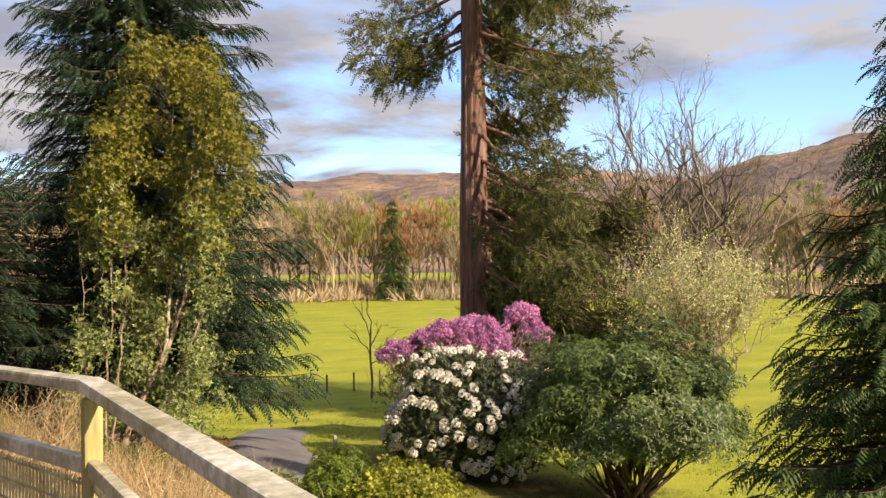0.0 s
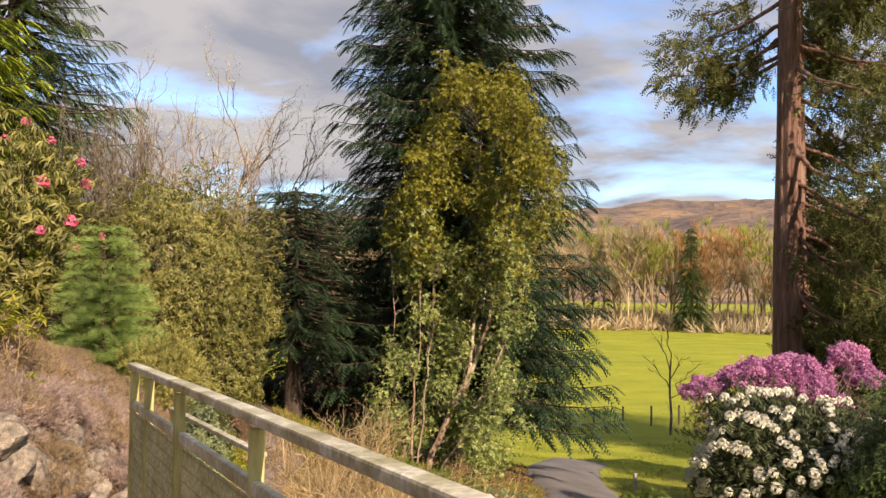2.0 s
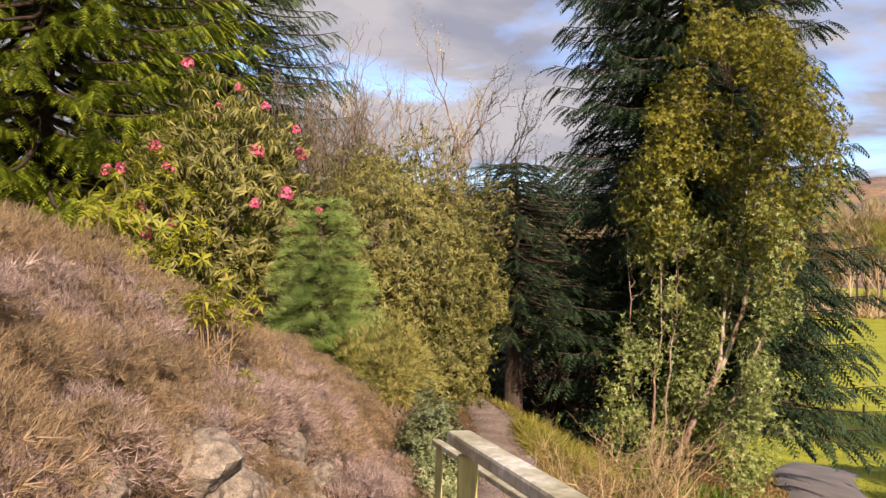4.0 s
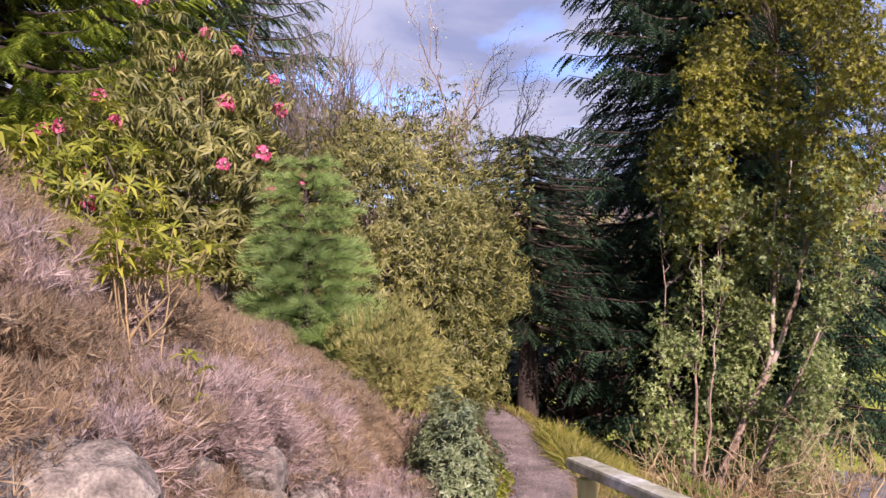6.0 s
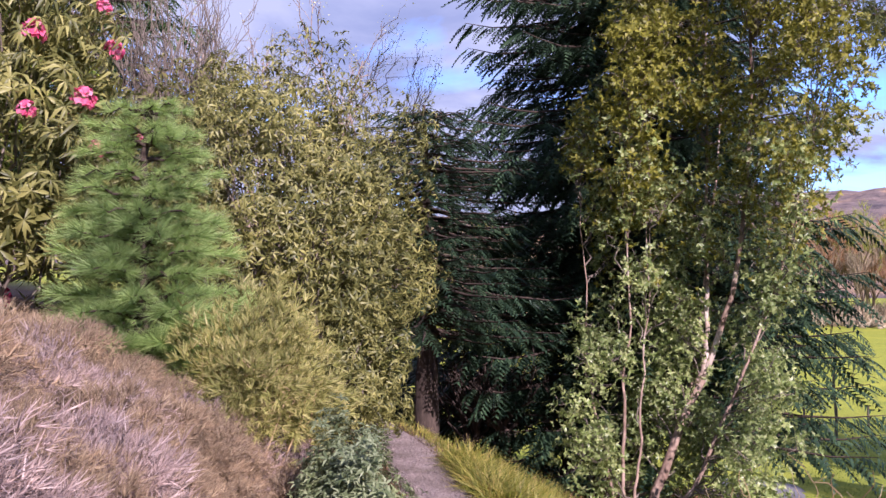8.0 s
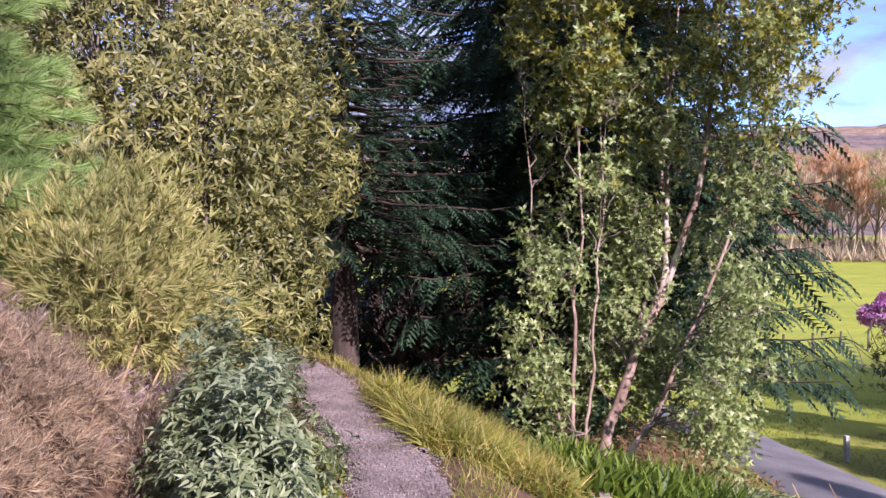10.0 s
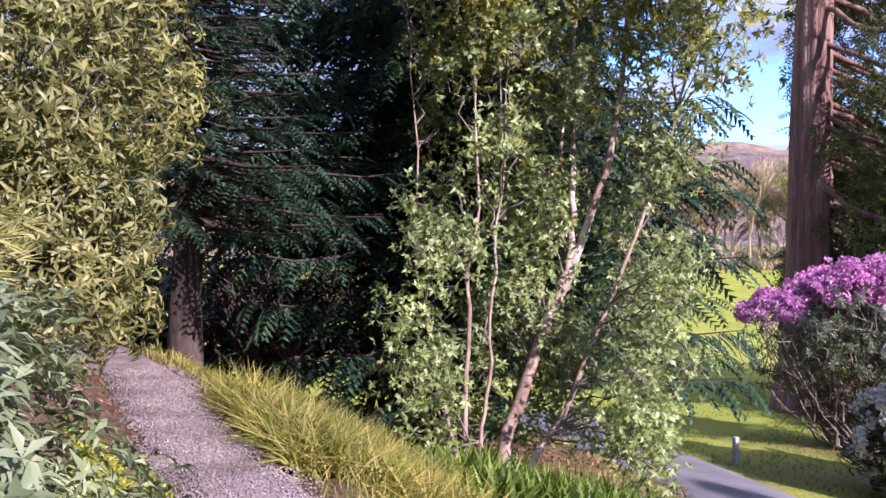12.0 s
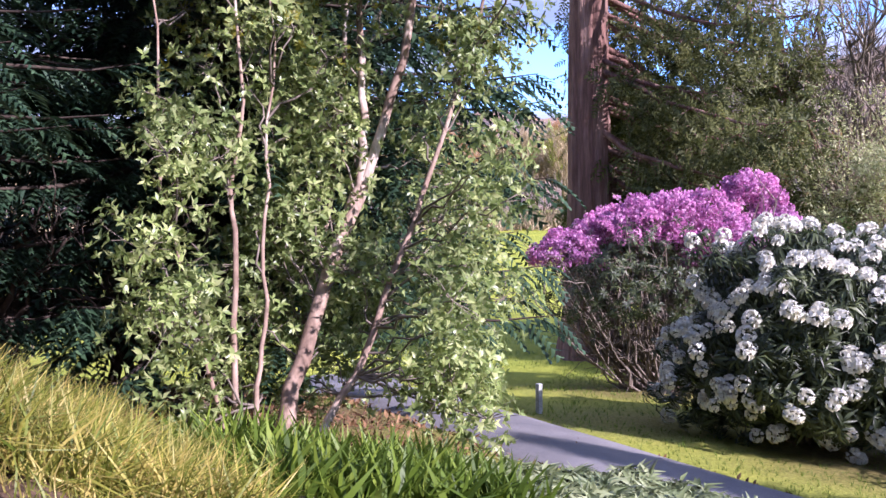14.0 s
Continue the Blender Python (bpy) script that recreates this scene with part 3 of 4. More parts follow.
def bare_tree(name, at, tall, label, mat=M_BARK_GREY, leaf=None, seed=1, r0=0.16, trunks=1, depth=4, kids=4, spread=0.5, leaf_size=0.09, per_tip=2, lean=(0, 0), shrink=0.6, stem=0.45, template=None, limb_r=None):
    r = np.random.default_rng(seed)
    root = empty(name, at, label, "tree")
    tr, br, ends = [], [], []
    for k in range(trunks):
        b = np.array([r.normal(0, 0.25) * (trunks > 1), r.normal(0, 0.25) * (trunks > 1), -0.2])
        top = b + np.array([lean[0] + r.normal(0, 0.1) * tall * (trunks > 1), lean[1] + r.normal(0, 0.1) * tall * (trunks > 1), tall * stem])
        p = bent(b, top, 8, 0.06, 0, r)
        tr.append(tube(p, np.linspace(r0, r0 * 0.6, 8), 9, 0.05))
        for q in range(kids + 2):
            f = 0.4 + 0.6 * (q + 1) / (kids + 2)
            base = np.array([np.interp(f, np.linspace(0, 1, 8), p[:, i]) for i in range(3)])
            a = q * 2.4 + r.random()
            d = np.array([math.cos(a) * spread, math.sin(a) * spread, 0.75 + 0.3 * f])
            twiggy(base, base + d / np.linalg.norm(d) * tall * 0.38 * (0.75 + 0.4 * r.random()), (limb_r or r0 * 0.45), depth - 1, r, br, spread * 0.8, kids, shrink, 0.07, ends)
    link_mesh("trunk", *merge(tr), mat, root, smooth=True)
    link_mesh("branchwork", *merge(br), mat, root)
    if leaf is not None:
        E = np.repeat(np.array(ends), per_tip, 0)
        E = E + r.normal(0, 0.12, E.shape)
        D = r.normal(0, 1, E.shape) + np.array([0, 0, 0.3])
        link_mesh("foliage", *scatter(*(template or SPRIG), E, D, r.normal(0, 1, E.shape), leaf_size * (0.7 + 0.6 * r.random(len(E)))), leaf, root)
    return root


def on_land(x, y, lift=0.0):
    return (x, y, float(land(x, y)) + lift)

# ---- trees ----
conifer("fir_tree", on_land(8.6, 28.2, -0.2), 25.0, 4.5, M_FIR, "tall dark green fir tree behind leafy saplings", FROND_FIR, 96, 11, 0.2, 0.66, 0.085, 3, fronds=36, trunk=0.3, hang=0.55, taper=0.72)


def multi_stem():
    """The pale-stemmed tree in front of the fir: several stems from one stool, one of them forked, one leaning."""
    at = on_land(6.53, 23.12, -0.05)
    r = np.random.default_rng(11)
    root = empty("birch_tree", at, "multi-stemmed young tree with pale bark and small fresh leaves", "tree")

    def stem(pts, r0, r1):
        pts = np.asarray(pts, float)
        k = np.linspace(0, len(pts) - 1, 22)
        q = np.stack([np.interp(k, np.arange(len(pts)), pts[:, i]) for i in range(3)], 1)
        q[1:-1] = 0.25 * q[:-2] + 0.5 * q[1:-1] + 0.25 * q[2:]
        q += r.normal(0, 0.012, q.shape)
        link_mesh("stem", *tube(q, np.linspace(r0, r1, 22), 8, 0.05), M_BARK_PALE, root, smooth=True)
        return q
    lines = [
        stem([(0.13, 0.02, -0.15), (0.35, 0.08, 0.5), (0.63, 0.17, 1.07), (0.99, 0.28, 1.75), (1.34, 0.36, 2.31), (1.63, 0.24, 3.2), (1.84, 0.16, 4.1), (2.12, 0.3, 6.2), (2.3, 0.5, 8.4)], 0.085, 0.02),
        stem([(1.12, 0.32, 1.98), (1.3, 0.36, 2.35), (1.36, 0.4, 2.8), (1.45, 0.5, 3.4), (1.56, 0.7, 4.1), (1.62, 0.8, 6.2), (1.7, 0.9, 8.2)], 0.055, 0.015),
        stem([(0.3, -0.07, -0.15), (0.6, -0.15, 0.35), (0.96, -0.2, 0.82), (1.25, -0.2, 1.5), (1.6, -0.2, 2.2), (2.0, -0.2, 3.1), (2.38, -0.2, 4.05), (2.9, -0.1, 5.8)], 0.04, 0.012),
        stem([(-0.05, 0.1, -0.15), (-0.1, 0.27, 0.68), (-0.05, 0.25, 1.77), (0.0, 0.4, 2.4), (0.12, 0.35, 3.0), (0.1, 0.5, 4.4), (0.3, 0.6, 6.2)], 0.034, 0.006),
        stem([(0.04, 0.0, -0.15), (0.02, 0.1, 0.5), (0.16, 0.1, 1.2), (0.22, 0.25, 2.2), (0.38, 0.3, 3.4), (0.5, 0.7, 5.6)], 0.028, 0.006),
        stem([(-0.1, 0.2, -0.15), (-0.35, 0.5, 1.4), (-0.5, 0.7, 2.4), (-0.4, 0.9, 3.6), (-0.5, 1.0, 5.2)], 0.024, 0.006),
        stem([(0.7, 0.9, -0.15), (1.7, 1.5, 2.2), (2.2, 1.8, 4.5), (2.5, 1.9, 7.0)], 0.05, 0.012),
    ]
    across, deep = np.array([0.77, -0.637, 0]), np.array([0.637, 0.77, 0])
    centres = []
    while len(centres) < 335:
        z = 0.35 + 9.3 * r.random() ** 1.15
        lo, hi = np.interp(z, (0, 1, 2.5, 4, 6, 8, 9.6), (-0.35, -0.7, -1.0, -1.15, -1.1, -0.4, 0.5)), np.interp(z, (0, 1, 2.5, 4, 6, 8, 9.6), (1.7, 2.1, 2.2, 2.5, 3.1, 2.9, 2.0))
        lat, dep = lo + (hi - lo) * r.random(), -0.7 + 2.6 * r.random()
        if noise.noise(Vector((lat * 0.9, dep * 0.9, z * 0.62)) + Vector((4.2, 0, 1.5))) < -0.06 + 0.12 * r.normal():
            continue
        if dep < 0.6 and any(abs(c @ across - lat) < 0.36 and abs(c[2] - z) < 0.45 for q in lines[:3] for c in q[:18]):
            continue
        centres.append(across * lat + deep * dep + np.array([0, 0, z]))
    twigs, P, D = [], [], []
    knots = np.concatenate([q[4:] for q in lines])
    for c in centres:
        low = knots[:, 2] < c[2] + 0.2
        k = knots[low][np.argmin(np.linalg.norm(knots[low] - c + (0, 0, 0.5), axis=1))] if low.any() else knots[0]
        twigs.append(tube(bent(k, c, 6, 0.06, 0, r), np.linspace(0.014, 0.005, 6), 4))
        size = 0.26 + 0.2 * r.random()
        m = int(46 * (size / 0.33) ** 2)
        d = unit(r.normal(0, 1, (m, 3)) + np.array([0, 0, 0.25]))
        tips = c + d * (size * (0.35 + 0.75 * r.random(m)))[:, None]
        for t_ in tips[::7]:
            twigs.append(tube(bent(c, t_, 3, 0.02, 0, r), (0.005, 0.004, 0.002), 3))
        P.append(tips)
        D.append(d + r.normal(0, 0.45, d.shape) + np.array([0, 0, 0.15]))
    link_mesh("twigwork", *merge(twigs), M_BARK_GREY, root)
    P, D = np.concatenate(P), np.concatenate(D)
    gold = np.clip((P[:, 2] - 3.2) / 3.8, 0, 1) > r.random(len(P))
    for mask, mat, nm in ((~gold, M_BIRCH, "foliage"), (gold, M_GOLD, "upper_foliage")):
        link_mesh(nm, *scatter(*whorl_t(6, 0.19, 0.55, 0.2, 23), P[mask], D[mask], r.normal(0, 1, (mask.sum(), 3)), 0.083 * (0.65 + 0.6 * r.random(mask.sum()))), mat, root)


multi_stem()


def redwood():
    at = on_land(25.85, 36.45, 0.0)
    r = np.random.default_rng(21)
    root = empty("giant_redwood", at, "giant redwood with fibrous red-brown trunk and drooping boughs", "tree")
    sides, n = 56, 40
    zs = np.linspace(-0.4, 30, n)
    a = np.arange(sides) / sides * 2 * np.pi
    ridge = 0.05 * np.sin(a * 13 + 1.0) + 0.035 * np.sin(a * 21) + 0.02 * r.normal(0, 1, sides)
    V = []
    for z in zs:
        rad = 0.78 * (1 - z / 48) + 0.35 * math.exp(-max(z, 0) / 1.1)
        w = rad * (1 + ridge * (1 + 0.5 * np.sin(z * 0.7 + a * 3)))
        V.append(np.stack([w * np.cos(a), w * np.sin(a), np.full(sides, z)], 1))
    i, j = np.meshgrid(np.arange(n - 1), np.arange(sides), indexing="ij")
    p, q = (i * sides + j).ravel(), (i * sides + (j + 1) % sides).ravel()
    link_mesh("trunk", np.concatenate(V), np.stack([p, q, q + sides, p + sides], 1), M_BARK_RED, root)
    limbs, P, D, S = [], [], [], []
    east = math.atan2(-0.40, 0.92)
    for k in range(104):
        z = 3.4 + 24 * r.random() ** 1.25
        ang = east + max(-1.15, min(1.15, r.normal(0, 0.75)))
        L = (3.6 + 3.4 * r.random()) * (1.3 - 0.013 * z)
        if k < 7:
            z, ang, L = 17.5 + 5 * r.random(), east + math.pi + r.normal(0, 0.35), 3.6 + 1.4 * r.random()
        m = 9
        s = np.linspace(0, 1, m)
        out = np.array([math.cos(ang), math.sin(ang), 0])
        pts = np.array([0, 0, z]) + out * (L * s)[:, None]
        pts[:, 2] += L * (-0.55 * s + 0.25 * s ** 2.5) + r.normal(0, 0.06, m)
        pts[:, :2] += r.normal(0, 0.07, (m, 2))
        link_mesh("limb", *tube(pts, np.linspace(0.11, 0.02, m), 6), M_BARK_RED, root, smooth=True)
        c = int(28 + 15 * L)
        ss = 0.25 + 0.8 * r.random(c)
        base = np.stack([np.interp(ss, s, pts[:, i]) for i in range(3)], 1)
        hub = r.integers(0, max(4, c // 7), c)
        ss = ss[hub]
        base = base[hub]
        swing = r.normal(0, 0.5, (c, 3))[hub] * (0.35 + 0.7 * ss[:, None])
        off = swing + r.normal(0, 0.2, (c, 3))
        off[:, 2] -= 0.3
        for t_ in range(0, c, 7):
            limbs.append(tube(np.stack([base[t_], base[t_] + off[t_] * 0.6, base[t_] + off[t_]]), (0.025, 0.014, 0.006), 4))
        P.append(base + off)
        D.append(unit(off) * 0.5 + out * 0.5 + r.normal(0, 0.5, (c, 3)) + np.array([0, 0, -0.5]))
        S.append(0.36 + 0.3 * r.random(c))
    P, D, S = np.concatenate(P), np.concatenate(D), np.concatenate(S)
    P = np.repeat(P, 2, 0) + r.normal(0, 0.2, (len(P) * 2, 3))
    D = np.repeat(D, 2, 0) + r.normal(0, 0.4, (len(D) * 2, 3))
    S = np.repeat(S, 2) * 1.15
    link_mesh("twigwork", *merge(limbs), M_BARK_RED, root)
    link_mesh("foliage", *scatter(*frond_t(5, 0.34, 0.35, 0.055, 12), P, D, r.normal(0, 1, P.shape), S), M_SEQ, root)


redwood()

conifer("cypress_tree", on_land(14.9, 9.0), 9.5, 2.9, M_CONIFER, "dark green cypress with drooping feathery sprays", FROND_FIR, 52, 10, 0.22, 0.55, 0.02, 31, fronds=26, hang=0.6)
conifer("cypress_tree", (-5.9, 23.4, 2.6), 17, 5.0, M_CEDAR, "bright yellow-green conifer on top of the bank", FROND, 58, 11, 0.24, 0.58, 0.06, 32, fronds=34, hang=0.55)
conifer("cypress_tree", (-3.9, 31.5, 2.4), 17, 4.4, M_CONIFER, "dark conifer behind the flowering bank", FROND_FIR, 52, 10, 0.18, 0.6, 0.05, 33, fronds=28, hang=0.6)
conifer("yew_tree", on_land(4.0, 26.6, -0.2), 6.2, 3.2, M_FIR, "shaded dark conifer with a reddish trunk beside the path", FROND_FIR, 30, 9, 0.1, 0.55, 0.34, 36, fronds=15, trunk=0.26, bark=M_BARK_DARK, taper=0.45)

bare_tree("bare_tree", on_land(34.5, 31.0), 13.0, "leafless tree with fine spreading twigs", M_BARK_GREY, None, 41, 0.2, 6, 5, 3, 0.5, shrink=0.62, limb_r=0.11, stem=0.5)
bare_tree("willow_shrub", on_land(31.0, 28.5), 9.2, "pale green willow in early catkin", M_BARK_PALE, M_BLOSSOM, 42, 0.09, 5, 4, 4, 0.55, 0.12, 6, shrink=0.6, stem=0.35, template=LEAF)
bare_tree("sapling", on_land(26.4, 47.7), 5.6, "small leafless sapling by the meadow fence", M_BARK_GREY, None, 43, 0.08, 1, 3, 3, 0.75, stem=0.75, shrink=0.5)
bare_tree("blossom_tree", on_land(2.6, 37.0), 12.0, "leafless tree with pale buds behind the shrubs", M_BARK_PALE, M_BLOSSOM, 44, 0.14, 2, 4, 4, 0.5, 0.07, 5, template=LEAF)
bare_tree("bare_shrub", on_land(-0.3, 24.5), 5.2, "grey leafless shrub with upright twigs", M_BARK_GREY, None, 45, 0.05, 9, 3, 4, 0.28, stem=0.5)

# ---- shrubs ----
bush("olive_shrub", on_land(1.2, 22.2, -0.3), (2.15, 1.9, 2.45), M_SHRUB, WHORL_FALL, 11500, 0.1, "large olive-leaved shrub with brown twigs", n_stems=130, r0=0.026, seed=51, shell=0.5, rough=0.36, upward=0.1)
bush("olive_shrub", on_land(2.05, 21.7, -0.2), (0.9, 1.1, 1.2), M_SHRUB, WHORL_FALL, 2500, 0.1, "olive-leaved shrub drooping over the path edge", n_stems=40, r0=0.02, seed=65, shell=0.45, rough=0.4, upward=0.1)
bush("rose_rhododendron", on_land(-1.7, 20.3, -0.3), (1.6, 1.4, 2.15), M_SHRUB, WHORL_DROOP, 1500, 0.17, "sparse olive rhododendron with rose-pink flower heads", n_stems=30, seed=52, rough=0.35, flowers=(M_ROSE, 30, 0.17, -0.8, "flower_head"))
bush("yellow_shrub", on_land(-2.5, 18.6, -0.2), (1.1, 0.9, 1.35), M_LIME, WHORL_SLIM, 190, 0.16, "thin yellow-leaved shrub on the bank", n_stems=22, seed=62, rough=0.5, shell=0.4)


def flower_shrub():
    """The vase-shaped rhododendron: many bare stems, a thin brown-green crown, and pads of blossom over it."""
    at = np.array(on_land(20.2, 29.4, -0.2))
    r = np.random.default_rng(53)
    root = empty("purple_rhododendron", at, "rhododendron on bare stems crowned with magenta-pink flowers", "shrub")
    across, deep = np.array([0.77, -0.637, 0]), np.array([0.637, 0.77, 0])
    pads = [(-2.2, -0.3, 3.45, 0.75, 0.55), (-1.2, 0.4, 3.85, 0.7, 0.5), (-0.4, -0.3, 4.05, 0.95, 0.6), (0.8, -0.4, 4.1, 0.95, 0.75), (1.25, -0.7, 3.5, 0.8, 0.75), (2.25, 0.3, 4.75, 0.6, 0.45), (2.7, 0.2, 4.1, 0.55, 0.4), (0.4, 0.9, 4.2, 0.9, 0.5)]
    P, N = [], []
    for k, (a, b, z, w, h) in enumerate(pads):
        c = across * a + deep * b + np.array([0, 0, z])
        p, d = blob_points(520, c, (w, w, h), 0.82, 0.5, 70 + k, -0.45)
        P.append(p)
        N.append(d)
    P, N = np.concatenate(P), np.concatenate(N)
    link_mesh("blossom", *scatter(*TRUSS_SMALL, P, unit(N + np.array([0, 0, 0.5])), np.cross(N, r.normal(0, 1, N.shape)), 0.15 * (0.7 + 0.5 * r.random(len(P)))), M_PINK, root)
    tw = []
    for k in range(150):
        a, b, z, w, h = pads[int(r.integers(0, len(pads)))]
        tip = across * (a + r.normal(0, w * 0.5)) + deep * (b + r.normal(0, 0.8)) + np.array([0, 0, z * (0.62 + 0.36 * r.random())])
        foot = np.array([r.normal(0, 0.3), r.normal(0, 0.3), -0.1])
        mid = foot + (tip - foot) * np.array([0.55, 0.55, 0.42])
        line = np.concatenate([bent(foot, mid, 5, 0.1, 0, r), bent(mid, tip, 5, 0.12, 0, r)[1:]])
        link_mesh("stem", *tube(line, np.linspace(0.05, 0.012, 9) * (0.5 + 0.7 * r.random()), 5), M_BARK_GREY, root, smooth=True)
        for q in range(9):
            e = line[3 + q % 6]
            tw.append(tube(bent(e, e + r.normal(0, 0.45, 3) + np.array([0, 0, 0.35]), 4, 0.05, 0, r), (0.014, 0.011, 0.009, 0.006), 3))
    link_mesh("twigwork", *merge(tw), M_BARK_GREY, root)
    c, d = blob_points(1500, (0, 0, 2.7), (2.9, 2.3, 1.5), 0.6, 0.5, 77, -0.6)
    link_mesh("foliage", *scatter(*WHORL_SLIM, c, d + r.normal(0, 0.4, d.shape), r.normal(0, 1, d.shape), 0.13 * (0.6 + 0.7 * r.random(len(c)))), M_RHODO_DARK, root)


flower_shrub()
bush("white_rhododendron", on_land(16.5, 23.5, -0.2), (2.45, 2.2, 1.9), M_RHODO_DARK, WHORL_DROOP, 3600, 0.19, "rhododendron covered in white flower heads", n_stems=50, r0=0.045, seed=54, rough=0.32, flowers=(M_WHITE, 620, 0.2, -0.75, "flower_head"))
bush("evergreen_rhododendron", on_land(18.8, 19.4, -0.2), (3.3, 3.0, 2.1), M_RHODO, WHORL_SIX, 11000, 0.13, "broad dark green rhododendron with bare lower stems", n_stems=44, r0=0.07, seed=55, rough=0.5, high=0.45, flat_base=-0.3, bark=M_BARK_DARK)
bush("evergreen_rhododendron", on_land(26.2, 28.2, -0.2), (2.7, 2.2, 2.2), M_RHODO, WHORL_SIX, 3200, 0.2, "rounded green rhododendron behind the flowering ones", n_stems=20, r0=0.05, seed=64, rough=0.3)
bush("golden_shrub", on_land(9.4, 15.2, -0.1), (1.25, 1.15, 0.82), M_LIME, SPRIG, 4600, 0.065, "low golden-yellow leaved shrub", seed=56, n_stems=14)
bush("green_shrub", on_land(8.7, 16.0, -0.1), (0.75, 0.75, 0.9), M_GRASS, WHORL_SLIM, 1500, 0.1, "loose fresh green shrub beside the golden one", seed=63, n_stems=14)
conifer("young_pine", on_land(0.1, 19.0, -0.2), 2.7, 0.85, M_PINE, "young soft-needled green pine", tuft_t(34, 0.75, 0.012, 9), 17, 7, -0.12, 0.33, 0.04, 57, fronds=18, trunk=0.035, hang=-0.25, taper=0.6)
bush("broom_shrub", on_land(1.05, 18.1, -0.1), (0.7, 0.75, 0.72), M_BROOM, tuft_t(12, 0.9, 0.035, 15), 2600, 0.13, "yellow-green shrub of thin twigs", seed=58, n_stems=60, r0=0.012, rough=0.7, shell=0.25, upward=0.3, bark=M_STRAW)
bush("laurel_bush", on_land(1.75, 16.7, -0.1), (0.4, 0.9, 0.74), M_PALE, WHORL_SIX, 4800, 0.052, "low bush with narrow grey-green leaves", seed=59, n_stems=20, r0=0.012, rough=0.55, upward=0.8)
# added shrubs: their dark leaves stand in for the shade behind the trees
bush("dark_filler_shrub", on_land(1.6, 31.5, -0.2), (1.8, 1.5, 1.1), M_RHODO_DARK, WHORL, 1000, 0.2, "dark filler shrub added behind the trees", seed=60, n_stems=14)
bush("dark_filler_shrub", on_land(5.2, 33.0, -0.2), (2.6, 1.8, 1.5), M_RHODO_DARK, WHORL, 1300, 0.2, "dark filler shrub added behind the trees", seed=61, n_stems=14)


def spurge(x, y, lift, heads, spread, tall, size, seed):
    """A clump of upright stems, each with a whorl of long leaves at its top."""
    r = np.random.default_rng(seed)
    root = empty("spurge_clump", on_land(x, y, lift), "lime-yellow clump of leafy whorls on the bank", "plant", "spurge on the bank")
    for k in range(heads):
        foot = np.array([r.normal(0, spread * 0.4), r.normal(0, spread * 0.4), -0.25])
        tip = foot + np.array([r.normal(0, spread), r.normal(0, spread), tall * (0.7 + 0.5 * r.random()) + 0.25])
        line = bent(foot, tip, 6, 0.02, 0, r)
        stalk = link_mesh("stem", *tube(line, np.linspace(0.006, 0.004, 6), 5), M_STRAW, root, smooth=True)
        for at, big in ((line[-1], 1.0), (line[-2], 0.85)):
            link_mesh("whorl", *scatter(*WHORL_SLIM, at[None], np.array([(0, 0, 1.0)]) + r.normal(0, 0.2, (1, 3)), r.normal(0, 1, (1, 3)), np.array([size * big * (0.9 + 0.4 * r.random())])), M_LIME, stalk)


for k, (x, y, lift, heads, spread, tall, size) in enumerate([
        (-0.25, 12.5, 0.4, 24, 0.26, 0.4, 0.12), (-1.3, 13.45, 0.2, 11, 0.13, 0.4, 0.17), (0.04, 12.75, 0.2, 1, 0.03, 0.3, 0.085), (0.1, 12.2, 0.2, 3, 0.12, 0.4, 0.08),
        (-0.75, 14.4, 0.2, 5, 0.22, 0.35, 0.12), (-1.7, 15.4, 0.2, 4, 0.25, 0.35, 0.13), (-2.5, 12.9, 0.2, 5, 0.16, 0.4, 0.15)]):
    spurge(x, y, lift, heads, spread, tall, size, 200 + k)
bare_tree("dead_shrub", on_land(3.4, 12.3), 1.75, "bleached dead shrub with bare branching stems", M_STRAW, None, 46, 0.02, 6, 4, 4, 0.9, stem=0.5, shrink=0.62, limb_r=0.014)
bare_tree("dead_shrub", on_land(4.2, 12.7), 1.4, "bleached dead shrub with bare branching stems", M_STRAW, None, 47, 0.02, 6, 4, 4, 0.9, stem=0.5, shrink=0.62, limb_r=0.014)
for k, (x, y, tall) in enumerate([(5.2, 27.2, 2.6), (7.0, 26.6, 2.3), (5.9, 29.6, 2.8)]):
    bare_tree("gnarled_shrub", on_land(x, y), tall, "dark gnarled shrub with twisting stems in shade", M_BARK_DARK, None, 120 + k, 0.09, 4, 3, 3, 0.7, stem=0.4, shrink=0.62)
conifer("far_conifer", (84.0, 146.0, -6.0), 18.5, 3.4, M_CONIFER, "dark conifer among the far bare trees", FROND_FIR, 32, 7, 0.15, 1.7, 0.05, 37, fronds=7, trunk=0.3, hang=0.5)

# ---- railing ----
def timber(name, a, b, wide, high, mat, parent, up=(0, 0, 1), label=""):
    bm = bmesh.new()
    box_bm(bm, a, b, wide, high, up)
    return part(name, bm, mat, parent, label)


